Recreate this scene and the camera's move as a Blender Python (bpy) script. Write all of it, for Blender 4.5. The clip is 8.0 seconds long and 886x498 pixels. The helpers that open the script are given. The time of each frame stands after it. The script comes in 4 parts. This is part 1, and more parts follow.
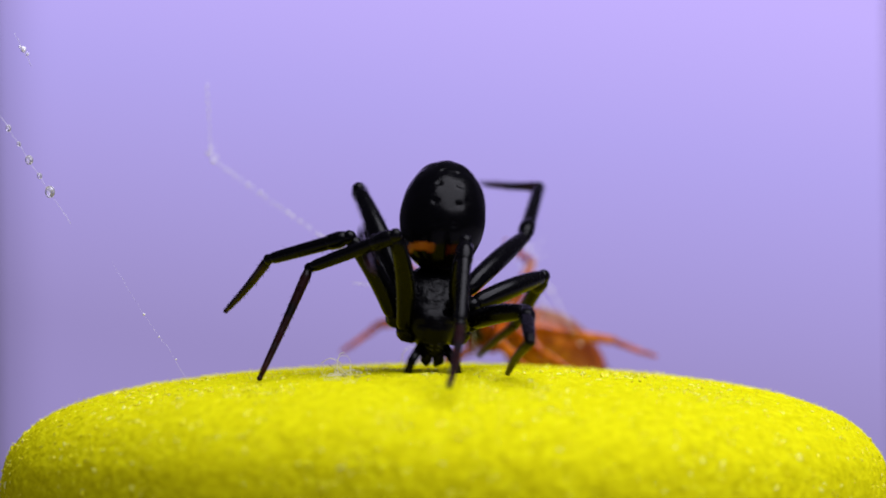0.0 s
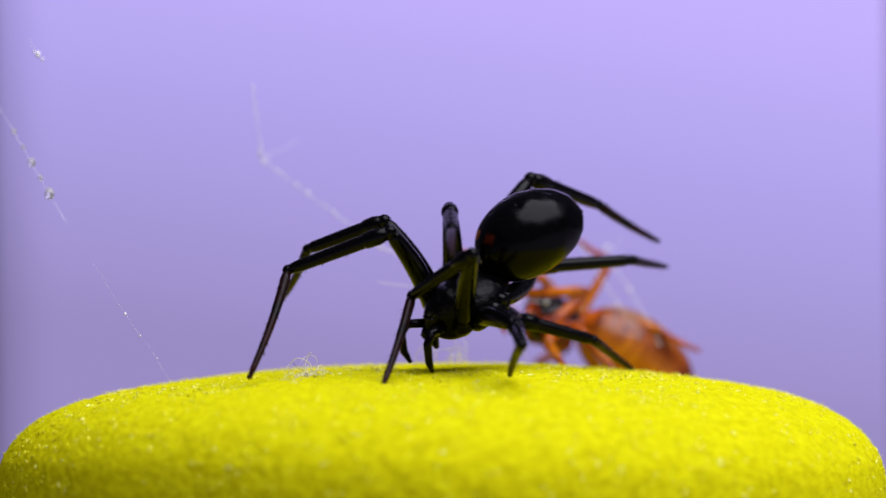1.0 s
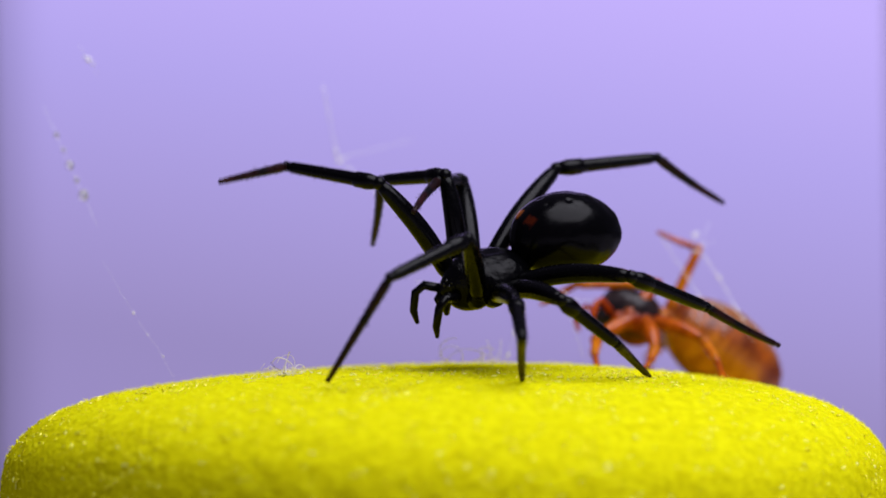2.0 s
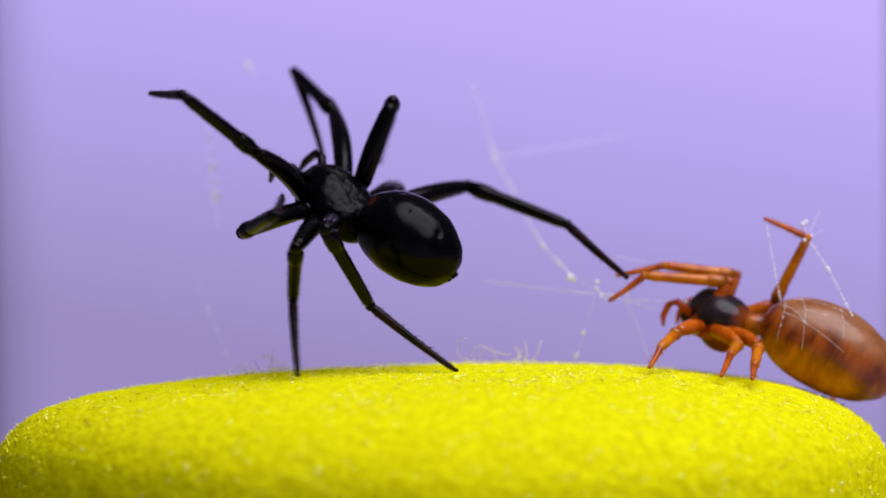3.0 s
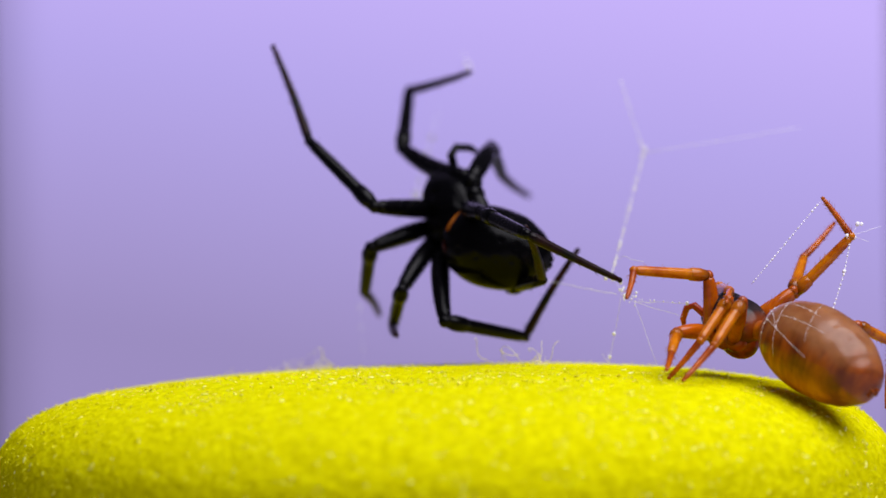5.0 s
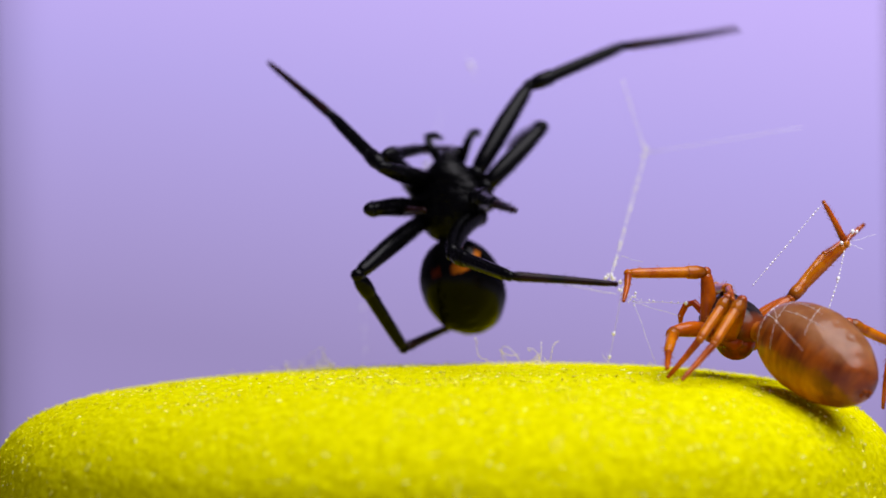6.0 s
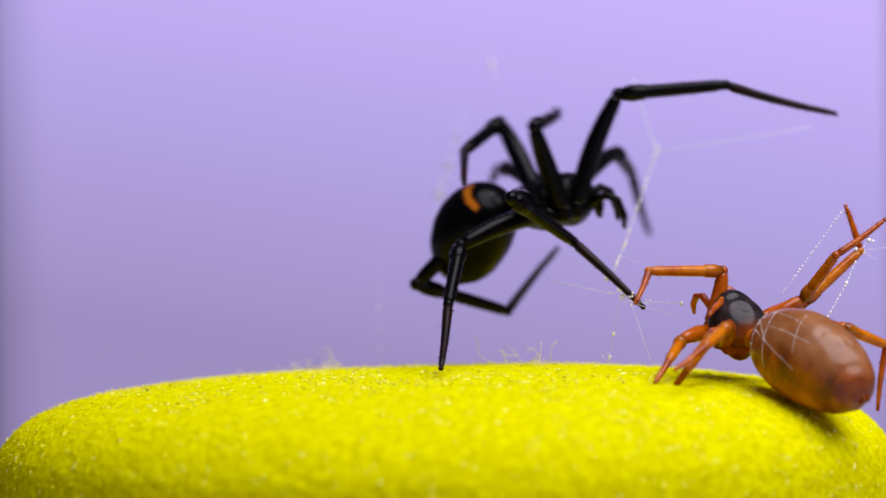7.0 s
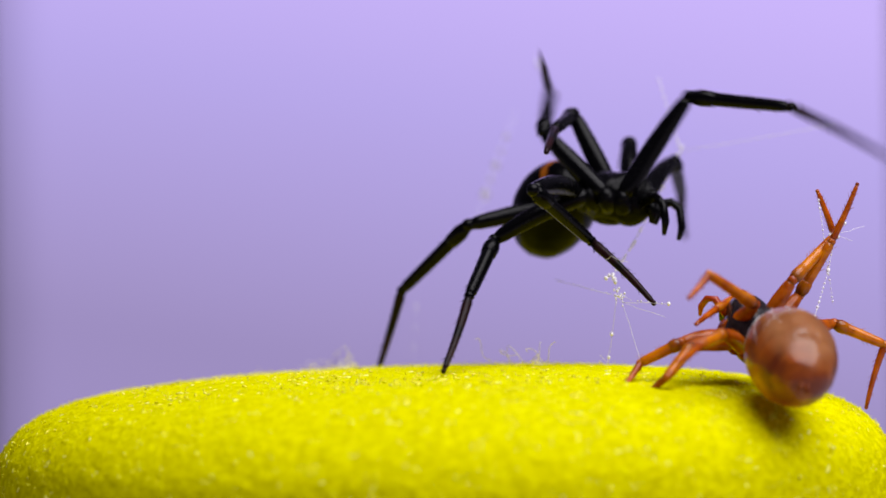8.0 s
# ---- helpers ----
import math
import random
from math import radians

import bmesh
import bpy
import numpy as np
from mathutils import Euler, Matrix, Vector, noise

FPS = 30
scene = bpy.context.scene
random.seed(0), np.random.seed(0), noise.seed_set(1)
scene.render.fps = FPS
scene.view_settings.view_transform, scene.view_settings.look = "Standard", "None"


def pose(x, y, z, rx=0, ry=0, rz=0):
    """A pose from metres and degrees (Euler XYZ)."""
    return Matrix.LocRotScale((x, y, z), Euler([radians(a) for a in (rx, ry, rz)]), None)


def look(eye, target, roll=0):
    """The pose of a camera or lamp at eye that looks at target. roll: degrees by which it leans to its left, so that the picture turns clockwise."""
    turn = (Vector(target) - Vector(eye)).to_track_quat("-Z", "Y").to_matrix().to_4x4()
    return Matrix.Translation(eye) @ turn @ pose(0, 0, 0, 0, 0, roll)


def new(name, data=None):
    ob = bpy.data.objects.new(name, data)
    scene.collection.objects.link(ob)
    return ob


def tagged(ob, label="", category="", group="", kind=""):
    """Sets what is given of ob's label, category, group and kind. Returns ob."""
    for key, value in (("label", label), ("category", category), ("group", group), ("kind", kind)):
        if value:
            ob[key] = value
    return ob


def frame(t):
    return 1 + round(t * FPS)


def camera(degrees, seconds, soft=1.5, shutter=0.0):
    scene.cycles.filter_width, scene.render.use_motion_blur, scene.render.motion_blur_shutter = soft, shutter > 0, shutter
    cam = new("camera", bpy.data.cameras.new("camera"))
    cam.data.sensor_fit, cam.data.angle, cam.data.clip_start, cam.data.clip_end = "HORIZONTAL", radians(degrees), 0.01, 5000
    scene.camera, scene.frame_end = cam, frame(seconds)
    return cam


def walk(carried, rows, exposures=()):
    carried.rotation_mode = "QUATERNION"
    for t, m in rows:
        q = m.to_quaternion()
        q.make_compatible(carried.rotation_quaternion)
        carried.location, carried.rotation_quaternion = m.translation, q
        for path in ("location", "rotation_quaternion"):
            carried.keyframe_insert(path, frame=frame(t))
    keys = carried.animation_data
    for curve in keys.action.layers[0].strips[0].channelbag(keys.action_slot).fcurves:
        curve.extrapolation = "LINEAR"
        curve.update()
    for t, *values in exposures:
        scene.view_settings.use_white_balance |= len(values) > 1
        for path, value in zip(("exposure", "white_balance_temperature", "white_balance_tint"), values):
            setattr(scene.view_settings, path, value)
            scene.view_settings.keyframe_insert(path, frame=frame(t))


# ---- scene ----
MM = 0.001

# ---- camera: stands still before a slowly turned foam pad ----
cam = camera(12.0, 8.0, soft=1.5, shutter=0.5)
EYE = Vector((0, -210, 4.72)) * MM
AIM = Vector((0, 0, 4.72 + 210 * math.tan(radians(0.2614)))) * MM
walk(cam, [(0, look(EYE, AIM, -0.787)), (8, look(EYE, AIM, -0.787))],
     [(0, 0.0, 6250, 13), (3, 0.0, 6400, 12), (5, 0.02, 6550, 11), (8, 0.05, 6700, 10)])
cam.data.dof.use_dof = True
cam.data.dof.focus_distance = 204.8 * MM
cam.data.dof.aperture_fstop = 33.0

# ---- world and light ----
world = bpy.data.worlds.new("room_light")
world.use_nodes = True
scene.world = world
back = world.node_tree.nodes["Background"]
back.inputs[0].default_value = (0.46, 0.40, 0.66, 1)
back.inputs[1].default_value = 0.14


def area_lamp(name, place, target, size, watts, colour):
    data = bpy.data.lights.new(name, "AREA")
    data.shape, data.size, data.energy, data.color = "DISK", size * MM, watts, colour
    ob = new(name, data)
    ob.matrix_world = look(Vector(place) * MM, Vector(target) * MM)
    return ob


# one large soft lamp added out of view, as the highlights suggest
area_lamp("unseen_lamp_light", (72, -72, 178), (0, 0, 0), 240, 0.712, (0.97, 0.95, 1.04))

# the turn of the pad: seconds, degrees, sideways drift in millimetres
TURN = [(0, 0.0, -0.07), (0.5, 6.4, -0.14), (1, 14.0, -0.06), (1.2, 14.9, -0.01), (2.3, 39.3, 0.27), (2.5, 47.1, 0.14), (3, 64.5, -0.07), (3.5, 79.1, -0.10), (4, 90.4, -0.05), (4.5, 96.9, -0.03), (4.7, 98.2, -0.00), (6, 99.2, -0.02), (6.5, 99.3, -0.03), (7, 102.3, -0.02), (7.5, 105.9, 0.01), (8, 109.5, 0.02)]


# ---- helpers of the build ----
def glide(ts, vs, t, rest=False):
    """Monotone cubic through rows of vectors, at the times t. rest: still at both ends."""
    ts, vs = np.asarray(ts, float), np.asarray(vs, float)
    if vs.ndim == 1:
        vs = vs[:, None]
    h = np.diff(ts)[:, None]
    d = np.diff(vs, axis=0) / h
    m = np.zeros_like(vs)
    same = (d[:-1] * d[1:]) > 0
    w1, w2 = 2 * h[1:] + h[:-1], h[1:] + 2 * h[:-1]
    safe = lambda a: np.where(np.abs(a) < 1e-12, 1e-12, a)
    m[1:-1] = np.where(same, (w1 + w2) / (w1 / safe(d[:-1]) + w2 / safe(d[1:])), 0)
    if not rest:
        m[0], m[-1] = d[0], d[-1]
    out = []
    for q in np.atleast_1d(t):
        i = int(np.clip(np.searchsorted(ts, q) - 1, 0, len(ts) - 2))
        s = (q - ts[i]) / h[i, 0]
        out.append(vs[i] * (1 + 2 * s) * (1 - s) ** 2 + vs[i + 1] * s * s * (3 - 2 * s)
                   + h[i, 0] * (m[i] * s * (1 - s) ** 2 - m[i + 1] * s * s * (1 - s)))
    return np.array(out)


STEPS = [i / 30 for i in range(241)]


def stage_rows():
    v = glide([r[0] for r in TURN], [r[1:] for r in TURN], STEPS)
    return [(t, pose(x * MM, 0, 0, 0, 0, -a)) for t, (a, x) in zip(STEPS, v)]


def unit(v):
    v = np.asarray(v, float)
    return v / max(np.linalg.norm(v), 1e-9)


def mesh_of(name, verts, faces, material, smooth=True):
    me = bpy.data.meshes.new(name)
    me.from_pydata([tuple(c * MM for c in v) for v in verts], [], faces)
    me.validate()
    if smooth:
        me.polygons.foreach_set("use_smooth", [True] * len(me.polygons))
    me.materials.append(material)
    return me


def part(name, me, parent=None, label="", m=None):
    ob = new(name, me)
    if parent:
        ob.parent = parent
    if m is not None:
        ob.matrix_basis = m
    return tagged(ob, label)


def tube(path, radii, sides=10, caps=True):
    """Rings of a tube along a path: vertices and faces."""
    path = [Vector(p) for p in path]
    verts, faces = [], []
    ref = None
    for i, p in enumerate(path):
        d = (path[min(i + 1, len(path) - 1)] - path[max(i - 1, 0)]).normalized()
        if ref is None:
            ref = d.orthogonal().normalized()
        ref = (ref - d * ref.dot(d)).normalized()
        side = d.cross(ref)
        for k in range(sides):
            a = 2 * math.pi * k / sides
            verts.append(tuple(p + (ref * math.cos(a) + side * math.sin(a)) * radii[i]))
    for i in range(len(path) - 1):
        for k in range(sides):
            k2 = (k + 1) % sides
            faces.append((i * sides + k, i * sides + k2, (i + 1) * sides + k2, (i + 1) * sides + k))
    if caps:
        faces.append(tuple(range(sides))[::-1])
        faces.append(tuple(range((len(path) - 1) * sides, len(path) * sides)))
    return verts, faces


def merged(pieces):
    verts, faces = [], []
    for v, f in pieces:
        n = len(verts)
        verts += list(v)
        faces += [tuple(i + n for i in q) for q in f]
    return verts, faces


def ball(centre, size, rings=10, sides=16):
    verts = [(centre[0], centre[1], centre[2] + size[2])]
    for i in range(1, rings):
        a = math.pi * i / rings
        for k in range(sides):
            b = 2 * math.pi * k / sides
            verts.append((centre[0] + size[0] * math.sin(a) * math.cos(b), centre[1] + size[1] * math.sin(a) * math.sin(b), centre[2] + size[2] * math.cos(a)))
    verts.append((centre[0], centre[1], centre[2] - size[2]))
    faces = [(0, 1 + k, 1 + (k + 1) % sides) for k in range(sides)]
    for i in range(rings - 2):
        for k in range(sides):
            a, b = 1 + i * sides + k, 1 + i * sides + (k + 1) % sides
            faces.append((a, a + sides, b + sides, b))
    last, base = len(verts) - 1, 1 + (rings - 2) * sides
    faces += [(last, base + (k + 1) % sides, base + k) for k in range(sides)]
    return verts, faces


# ---- materials ----
class Shade:
    """A principled material with shortcuts for the nodes that feed it."""

    def __init__(self, name, base, rough=0.5, **inputs):
        self.mat = bpy.data.materials.new(name)
        self.mat.use_nodes = True
        self.nodes, self.links = self.mat.node_tree.nodes, self.mat.node_tree.links
        self.bsdf = self.nodes["Principled BSDF"]
        self.bsdf.inputs["Base Color"].default_value = (*base, 1)
        self.bsdf.inputs["Roughness"].default_value = rough
        for key, value in inputs.items():
            self.bsdf.inputs[key.replace("_", " ")].default_value = value
        self.coord = self.nodes.new("ShaderNodeTexCoord").outputs["Object"]

    def noise(self, size_mm, detail=3.0):
        n = self.nodes.new("ShaderNodeTexNoise")
        n.inputs["Scale"].default_value = 1000.0 / size_mm
        n.inputs["Detail"].default_value = detail
        self.links.new(self.coord, n.inputs["Vector"])
        return n.outputs["Fac"]

    def ramp(self, source, *stops):
        r = self.nodes.new("ShaderNodeValToRGB")
        while len(r.color_ramp.elements) < len(stops):
            r.color_ramp.elements.new(0.5)
        for e, (p, c) in zip(r.color_ramp.elements, stops):
            e.position, e.color = p, (*c, 1)
        self.links.new(source, r.inputs[0])
        return r.outputs[0]

    def mix(self, fac, a, b):
        n = self.nodes.new("ShaderNodeMix")
        n.data_type = "RGBA"
        for socket, value in ((n.inputs[0], fac), (n.inputs[6], a), (n.inputs[7], b)):
            if hasattr(value, "is_output"):
                self.links.new(value, socket)
            elif isinstance(value, tuple):
                socket.default_value = (*value, 1)
            else:
                socket.default_value = value
        return n.outputs[2]

    def math(self, op, a, b=0.0, clamp=False):
        n = self.nodes.new("ShaderNodeMath")
        n.operation, n.use_clamp = op, clamp
        for socket, value in zip(n.inputs, (a, b)):
            if hasattr(value, "is_output"):
                self.links.new(value, socket)
            else:
                socket.default_value = value
        return n.outputs[0]

    def axes(self):
        n = self.nodes.new("ShaderNodeSeparateXYZ")
        self.links.new(self.coord, n.inputs[0])
        return n.outputs

    def to(self, key, source):
        self.links.new(source, self.bsdf.inputs[key])
        return self

    def bump(self, source, strength, depth_mm):
        n = self.nodes.new("ShaderNodeBump")
        n.inputs["Strength"].default_value = strength
        n.inputs["Distance"].default_value = depth_mm * MM
        self.links.new(source, n.inputs["Height"])
        self.links.new(n.outputs[0], self.bsdf.inputs["Normal"])
        return self


def make_foam():
    s = Shade("yellow_foam", (0.76, 0.68, 0.001), 0.8, Specular_IOR_Level=0.0)
    s.bsdf.inputs["Specular Tint"].default_value = (1, 0.95, 0.4, 1)
    s.bsdf.inputs["Subsurface Weight"].default_value = 0.6
    s.bsdf.inputs["Subsurface Radius"].default_value = (1.6 * MM, 1.5 * MM, 0.05 * MM)
    s.bsdf.inputs["Subsurface Scale"].default_value = 1.0
    grain, blot = s.noise(0.5, 4), s.noise(3.0, 2)
    colour = s.ramp(grain, (0.34, (0.56, 0.525, 0.0005)), (0.52, (0.68, 0.645, 0.001)), (0.68, (0.77, 0.75, 0.003)))
    s.to("Base Color", s.mix(s.math("MULTIPLY", blot, 0.35), colour, (0.62, 0.58, 0.0005)))
    return s.bump(s.math("ADD", s.math("MULTIPLY", grain, 0.5), s.noise(0.3, 2)), 0.65, 0.28).mat


def make_fibre(name, base, rough, spec):
    s = Shade(name, base, rough, Specular_IOR_Level=spec)
    s.bsdf.inputs["Specular Tint"].default_value = (1, 0.98, 0.75, 1)
    s.to("Base Color", s.ramp(s.noise(1.1, 2), (0.35, base), (0.7, (0.95, 0.93, min(1.0, base[2] * 3)))))
    return s.mat


def make_matted():
    s = Shade("glossy_matted_fibre", (0.80, 0.75, 0.01), 0.2, Specular_IOR_Level=0.6)
    pick = s.nodes.new("ShaderNodeNewGeometry").outputs["Random Per Island"]
    # palest picks: bright glints put into the fibre colour
    s.to("Base Color", s.ramp(pick, (0.0, (0.80, 0.76, 0.001)), (0.7, (0.88, 0.84, 0.004)), (0.88, (0.94, 0.92, 0.08)), (1.0, (0.97, 0.96, 0.22))))
    return s.mat


def make_black(name, base, rough, spec=0.14):
    s = Shade(name, base, rough, Specular_IOR_Level=spec)
    s.to("Roughness", s.ramp(s.noise(0.25, 3), (0.3, (rough * 0.7,) * 3), (0.7, (rough * 1.5,) * 3)))
    return s.bump(s.noise(0.09, 3), 0.25, 0.02)


def make_cuticle():
    """Glossy black armour with shallow dents."""
    s = Shade("glossy_black_cuticle", (0.0012, 0.0012, 0.0016), 0.16, Specular_IOR_Level=0.09)
    s.to("Roughness", s.ramp(s.noise(0.3, 3), (0.35, (0.1,) * 3), (0.7, (0.26,) * 3)))
    return s.bump(s.math("ADD", s.noise(0.7, 1.5), s.math("MULTIPLY", s.noise(0.1, 2), 0.15)), 0.7, 0.3).mat


def make_abdomen_black():
    s = make_black("glossy_black_abdomen", (0.0012, 0.0012, 0.0016), 0.18, 0.085)
    x, y, z = s.axes()
    y, z = s.math("SUBTRACT", y, 0.32 * MM), s.math("SUBTRACT", z, 1.32 * MM)
    # an orange band across the front of the back, ragged at its edges
    wave = s.math("MULTIPLY", s.math("SUBTRACT", s.noise(0.7, 3), 0.5), 0.5 * MM)
    front = s.math("ADD", s.math("ADD", y, wave), s.math("MULTIPLY", s.math("ABSOLUTE", x), 0.22))
    def soft(value, gain=9000.0):
        return s.math("MULTIPLY", value, gain, True)
    side = s.math("ABSOLUTE", x)
    band = s.math("MULTIPLY", soft(s.math("ADD", front, 0.62 * MM)), soft(s.math("SUBTRACT", -0.20 * MM, front)))
    for limit in (s.math("ADD", z, 0.2 * MM), s.math("SUBTRACT", side, 0.2 * MM), s.math("SUBTRACT", 1.9 * MM, s.math("ADD", x, wave)), s.math("ADD", x, 0.9 * MM)):
        band = s.math("MULTIPLY", band, soft(limit, 6000.0))
    tint = s.mix(s.math("MULTIPLY", s.math("SUBTRACT", x, 0.1 * MM), 1200.0, True), (0.04, 0.006, 0.002), (0.46, 0.13, 0.009))
    s.to("Base Color", s.mix(band, (0.0012, 0.0012, 0.0016), tint))
    return s.mat


def make_metatarsus_black():
    s = make_black("dark_red_brown_leg_end", (0.012, 0.006, 0.006), 0.32)
    s.to("Base Color", s.ramp(s.noise(1.6, 1), (0.35, (0.002, 0.0015, 0.002)), (0.65, (0.022, 0.004, 0.004))))
    return s.mat


def make_amber(name, light, dark, rough, grain=0.6, through_light=0.3, joint=None):
    s = Shade(name, light, rough, Specular_IOR_Level=0.36)
    s.bsdf.inputs["Subsurface Weight"].default_value = through_light
    s.bsdf.inputs["Subsurface Radius"].default_value = (0.9 * MM, 0.35 * MM, 0.12 * MM)
    s.bsdf.inputs["Subsurface Scale"].default_value = 1.0
    colour = s.mix(s.ramp(s.noise(grain, 4), (0.38, (0,) * 3), (0.66, (1,) * 3)), light, dark)
    if joint:
        x, y, z = s.axes()
        colour = s.mix(s.math("SUBTRACT", 1.0, s.math("MULTIPLY", z, 1 / (0.7 * MM), True)), colour, joint)
    s.to("Base Color", colour)
    return s.bump(s.noise(0.12, 3), 0.2, 0.02).mat


def make_amber_head():
    """Dark grey in front, red-brown towards the waist."""
    s = Shade("dark_carapace", (0.05, 0.04, 0.045), 0.2, Specular_IOR_Level=0.2)
    x, y, z = s.axes()
    front = s.math("MULTIPLY", s.math("ADD", y, 1.75 * MM), 1500.0, True)
    grey = s.ramp(s.noise(0.8, 3), (0.35, (0.010, 0.007, 0.009)), (0.65, (0.035, 0.024, 0.026)))
    s.to("Base Color", s.mix(front, (0.26, 0.05, 0.004), grey))
    return s.bump(s.noise(0.15, 3), 0.25, 0.03).mat


def make_abdomen_amber():
    s = Shade("amber_abdomen", (0.6, 0.25, 0.04), 0.45, Specular_IOR_Level=0.2, Coat_Weight=0.45, Coat_Roughness=0.18)
    s.bsdf.inputs["Subsurface Weight"].default_value = 0.4
    s.bsdf.inputs["Subsurface Radius"].default_value = (1.2 * MM, 0.8 * MM, 0.2 * MM)
    s.bsdf.inputs["Subsurface Scale"].default_value = 1.0
    x, y, z = s.axes()
    slant = s.nodes.new("ShaderNodeMapping")
    slant.inputs["Rotation"].default_value = (0.6, 0, 0)
    slant.inputs["Scale"].default_value = (1.0, 2.6, 0.6)
    s.links.new(s.coord, slant.inputs["Vector"])
    plain, s.coord = s.coord, slant.outputs[0]
    streak = s.noise(1.5, 3)
    s.coord = plain
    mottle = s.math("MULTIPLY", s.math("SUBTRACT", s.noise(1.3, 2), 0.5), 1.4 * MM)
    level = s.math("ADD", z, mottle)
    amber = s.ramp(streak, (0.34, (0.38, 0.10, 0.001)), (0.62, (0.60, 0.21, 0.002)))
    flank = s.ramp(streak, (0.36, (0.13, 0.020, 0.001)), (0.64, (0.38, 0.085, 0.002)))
    # paler top: its own brown with the overhead sheen painted in
    sheened_top = s.ramp(s.noise(1.2, 3), (0.35, (0.23, 0.075, 0.016)), (0.7, (0.35, 0.145, 0.055)))
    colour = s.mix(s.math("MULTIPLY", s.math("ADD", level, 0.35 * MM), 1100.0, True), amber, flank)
    colour = s.mix(s.math("MULTIPLY", s.math("ADD", level, -1.2 * MM), 1100.0, True), colour, sheened_top)
    # a dark red patch about the tail end
    tail = s.math("MULTIPLY", s.math("SUBTRACT", s.math("MULTIPLY", y, -1.0), 5.6 * MM), 900.0, True)
    low = s.math("SUBTRACT", 1.0, s.math("MULTIPLY", s.math("ADD", z, -0.7 * MM), 1200.0, True))
    colour = s.mix(s.math("MULTIPLY", s.math("MULTIPLY", tail, low), s.ramp(s.noise(1.0, 2), (0.4, (0.2,) * 3), (0.6, (0.9,) * 3))), colour, (0.16, 0.025, 0.004))
    s.to("Base Color", colour)
    return s.bump(s.math("ADD", s.noise(0.25, 3), s.math("MULTIPLY", s.noise(1.3, 2), 2.0)), 0.12, 0.08).mat


def make_silk(name, rough):
    s = Shade(name, (0.98, 0.97, 0.99), rough, Specular_IOR_Level=1.0)
    return s.mat


def make_drop():
    s = Shade("clear_droplet", (0.98, 0.98, 1.0), 0.03, IOR=1.38)
    s.bsdf.inputs["Transmission Weight"].default_value = 0.75
    return s.mat


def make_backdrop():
    """A plain lavender panel; its soft glow paints in the lighting, brighter towards its upper corner, shaded along one
    edge.
    """
    mat = bpy.data.materials.new("lavender_glow_panel")
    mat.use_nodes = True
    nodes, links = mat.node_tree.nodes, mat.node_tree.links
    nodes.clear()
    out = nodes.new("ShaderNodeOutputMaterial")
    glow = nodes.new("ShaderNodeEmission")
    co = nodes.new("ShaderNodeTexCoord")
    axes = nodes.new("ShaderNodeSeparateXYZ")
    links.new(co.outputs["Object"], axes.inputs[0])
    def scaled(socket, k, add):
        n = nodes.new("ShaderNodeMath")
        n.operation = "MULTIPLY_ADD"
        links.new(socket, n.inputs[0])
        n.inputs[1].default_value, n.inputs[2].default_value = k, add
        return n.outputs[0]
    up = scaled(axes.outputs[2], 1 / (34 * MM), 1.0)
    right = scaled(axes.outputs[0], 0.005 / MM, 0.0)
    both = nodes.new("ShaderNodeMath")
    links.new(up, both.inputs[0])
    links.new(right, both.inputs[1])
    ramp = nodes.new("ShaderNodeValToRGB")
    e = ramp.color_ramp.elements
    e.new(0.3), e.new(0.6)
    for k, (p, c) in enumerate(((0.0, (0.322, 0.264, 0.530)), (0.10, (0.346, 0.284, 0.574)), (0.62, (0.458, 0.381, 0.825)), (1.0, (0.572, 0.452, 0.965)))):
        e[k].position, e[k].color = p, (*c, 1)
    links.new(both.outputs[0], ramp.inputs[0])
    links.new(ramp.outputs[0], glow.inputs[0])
    # painted shade: the glow falls off towards one edge
    edge_shade = nodes.new("ShaderNodeMapRange")
    edge_shade.interpolation_type = "SMOOTHSTEP"
    links.new(axes.outputs[0], edge_shade.inputs[0])
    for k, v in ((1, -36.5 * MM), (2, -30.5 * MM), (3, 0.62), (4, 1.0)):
        edge_shade.inputs[k].default_value = v
    links.new(edge_shade.outputs[0], glow.inputs[1])
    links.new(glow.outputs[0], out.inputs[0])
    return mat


def make_table():
    s = Shade("grey_table_top", (0.32, 0.30, 0.36), 0.6)
    s.to("Base Color", s.ramp(s.noise(6.0, 4), (0.3, (0.28, 0.26, 0.32)), (0.7, (0.36, 0.34, 0.40))))
    return s.mat


FOAM, FIBRE = make_foam(), make_fibre("yellow_fibre", (0.90, 0.82, 0.008), 0.35, 0.3)
FLAKE = make_matted()
BLACK = make_cuticle()
BLACK_LEG = make_black("black_leg", (0.0012, 0.0012, 0.0016), 0.2, 0.12).mat
BLACK_END = make_metatarsus_black()
BLACK_ABDOMEN = make_abdomen_black()
EYE_BLACK = Shade("wet_eye", (0.01, 0.01, 0.012), 0.08).mat
AMBER_LEG = make_amber("orange_leg", (0.50, 0.105, 0.001), (0.22, 0.028, 0.001), 0.16, 0.9, 0.18, joint=(0.20, 0.02, 0.001))
AMBER_TIBIA = make_amber("amber_leg", (0.60, 0.18, 0.001), (0.34, 0.055, 0.001), 0.16, 0.9, 0.18, joint=(0.11, 0.017, 0.001))
AMBER_PALP = make_amber("red_orange_palp", (0.50, 0.07, 0.002), (0.30, 0.035, 0.001), 0.25, 0.8)
AMBER_COXA = make_amber("red_orange_hip", (0.38, 0.05, 0.002), (0.10, 0.018, 0.003), 0.25, 0.9)
AMBER_HEAD = make_amber_head()
AMBER_ABDOMEN = make_abdomen_amber()
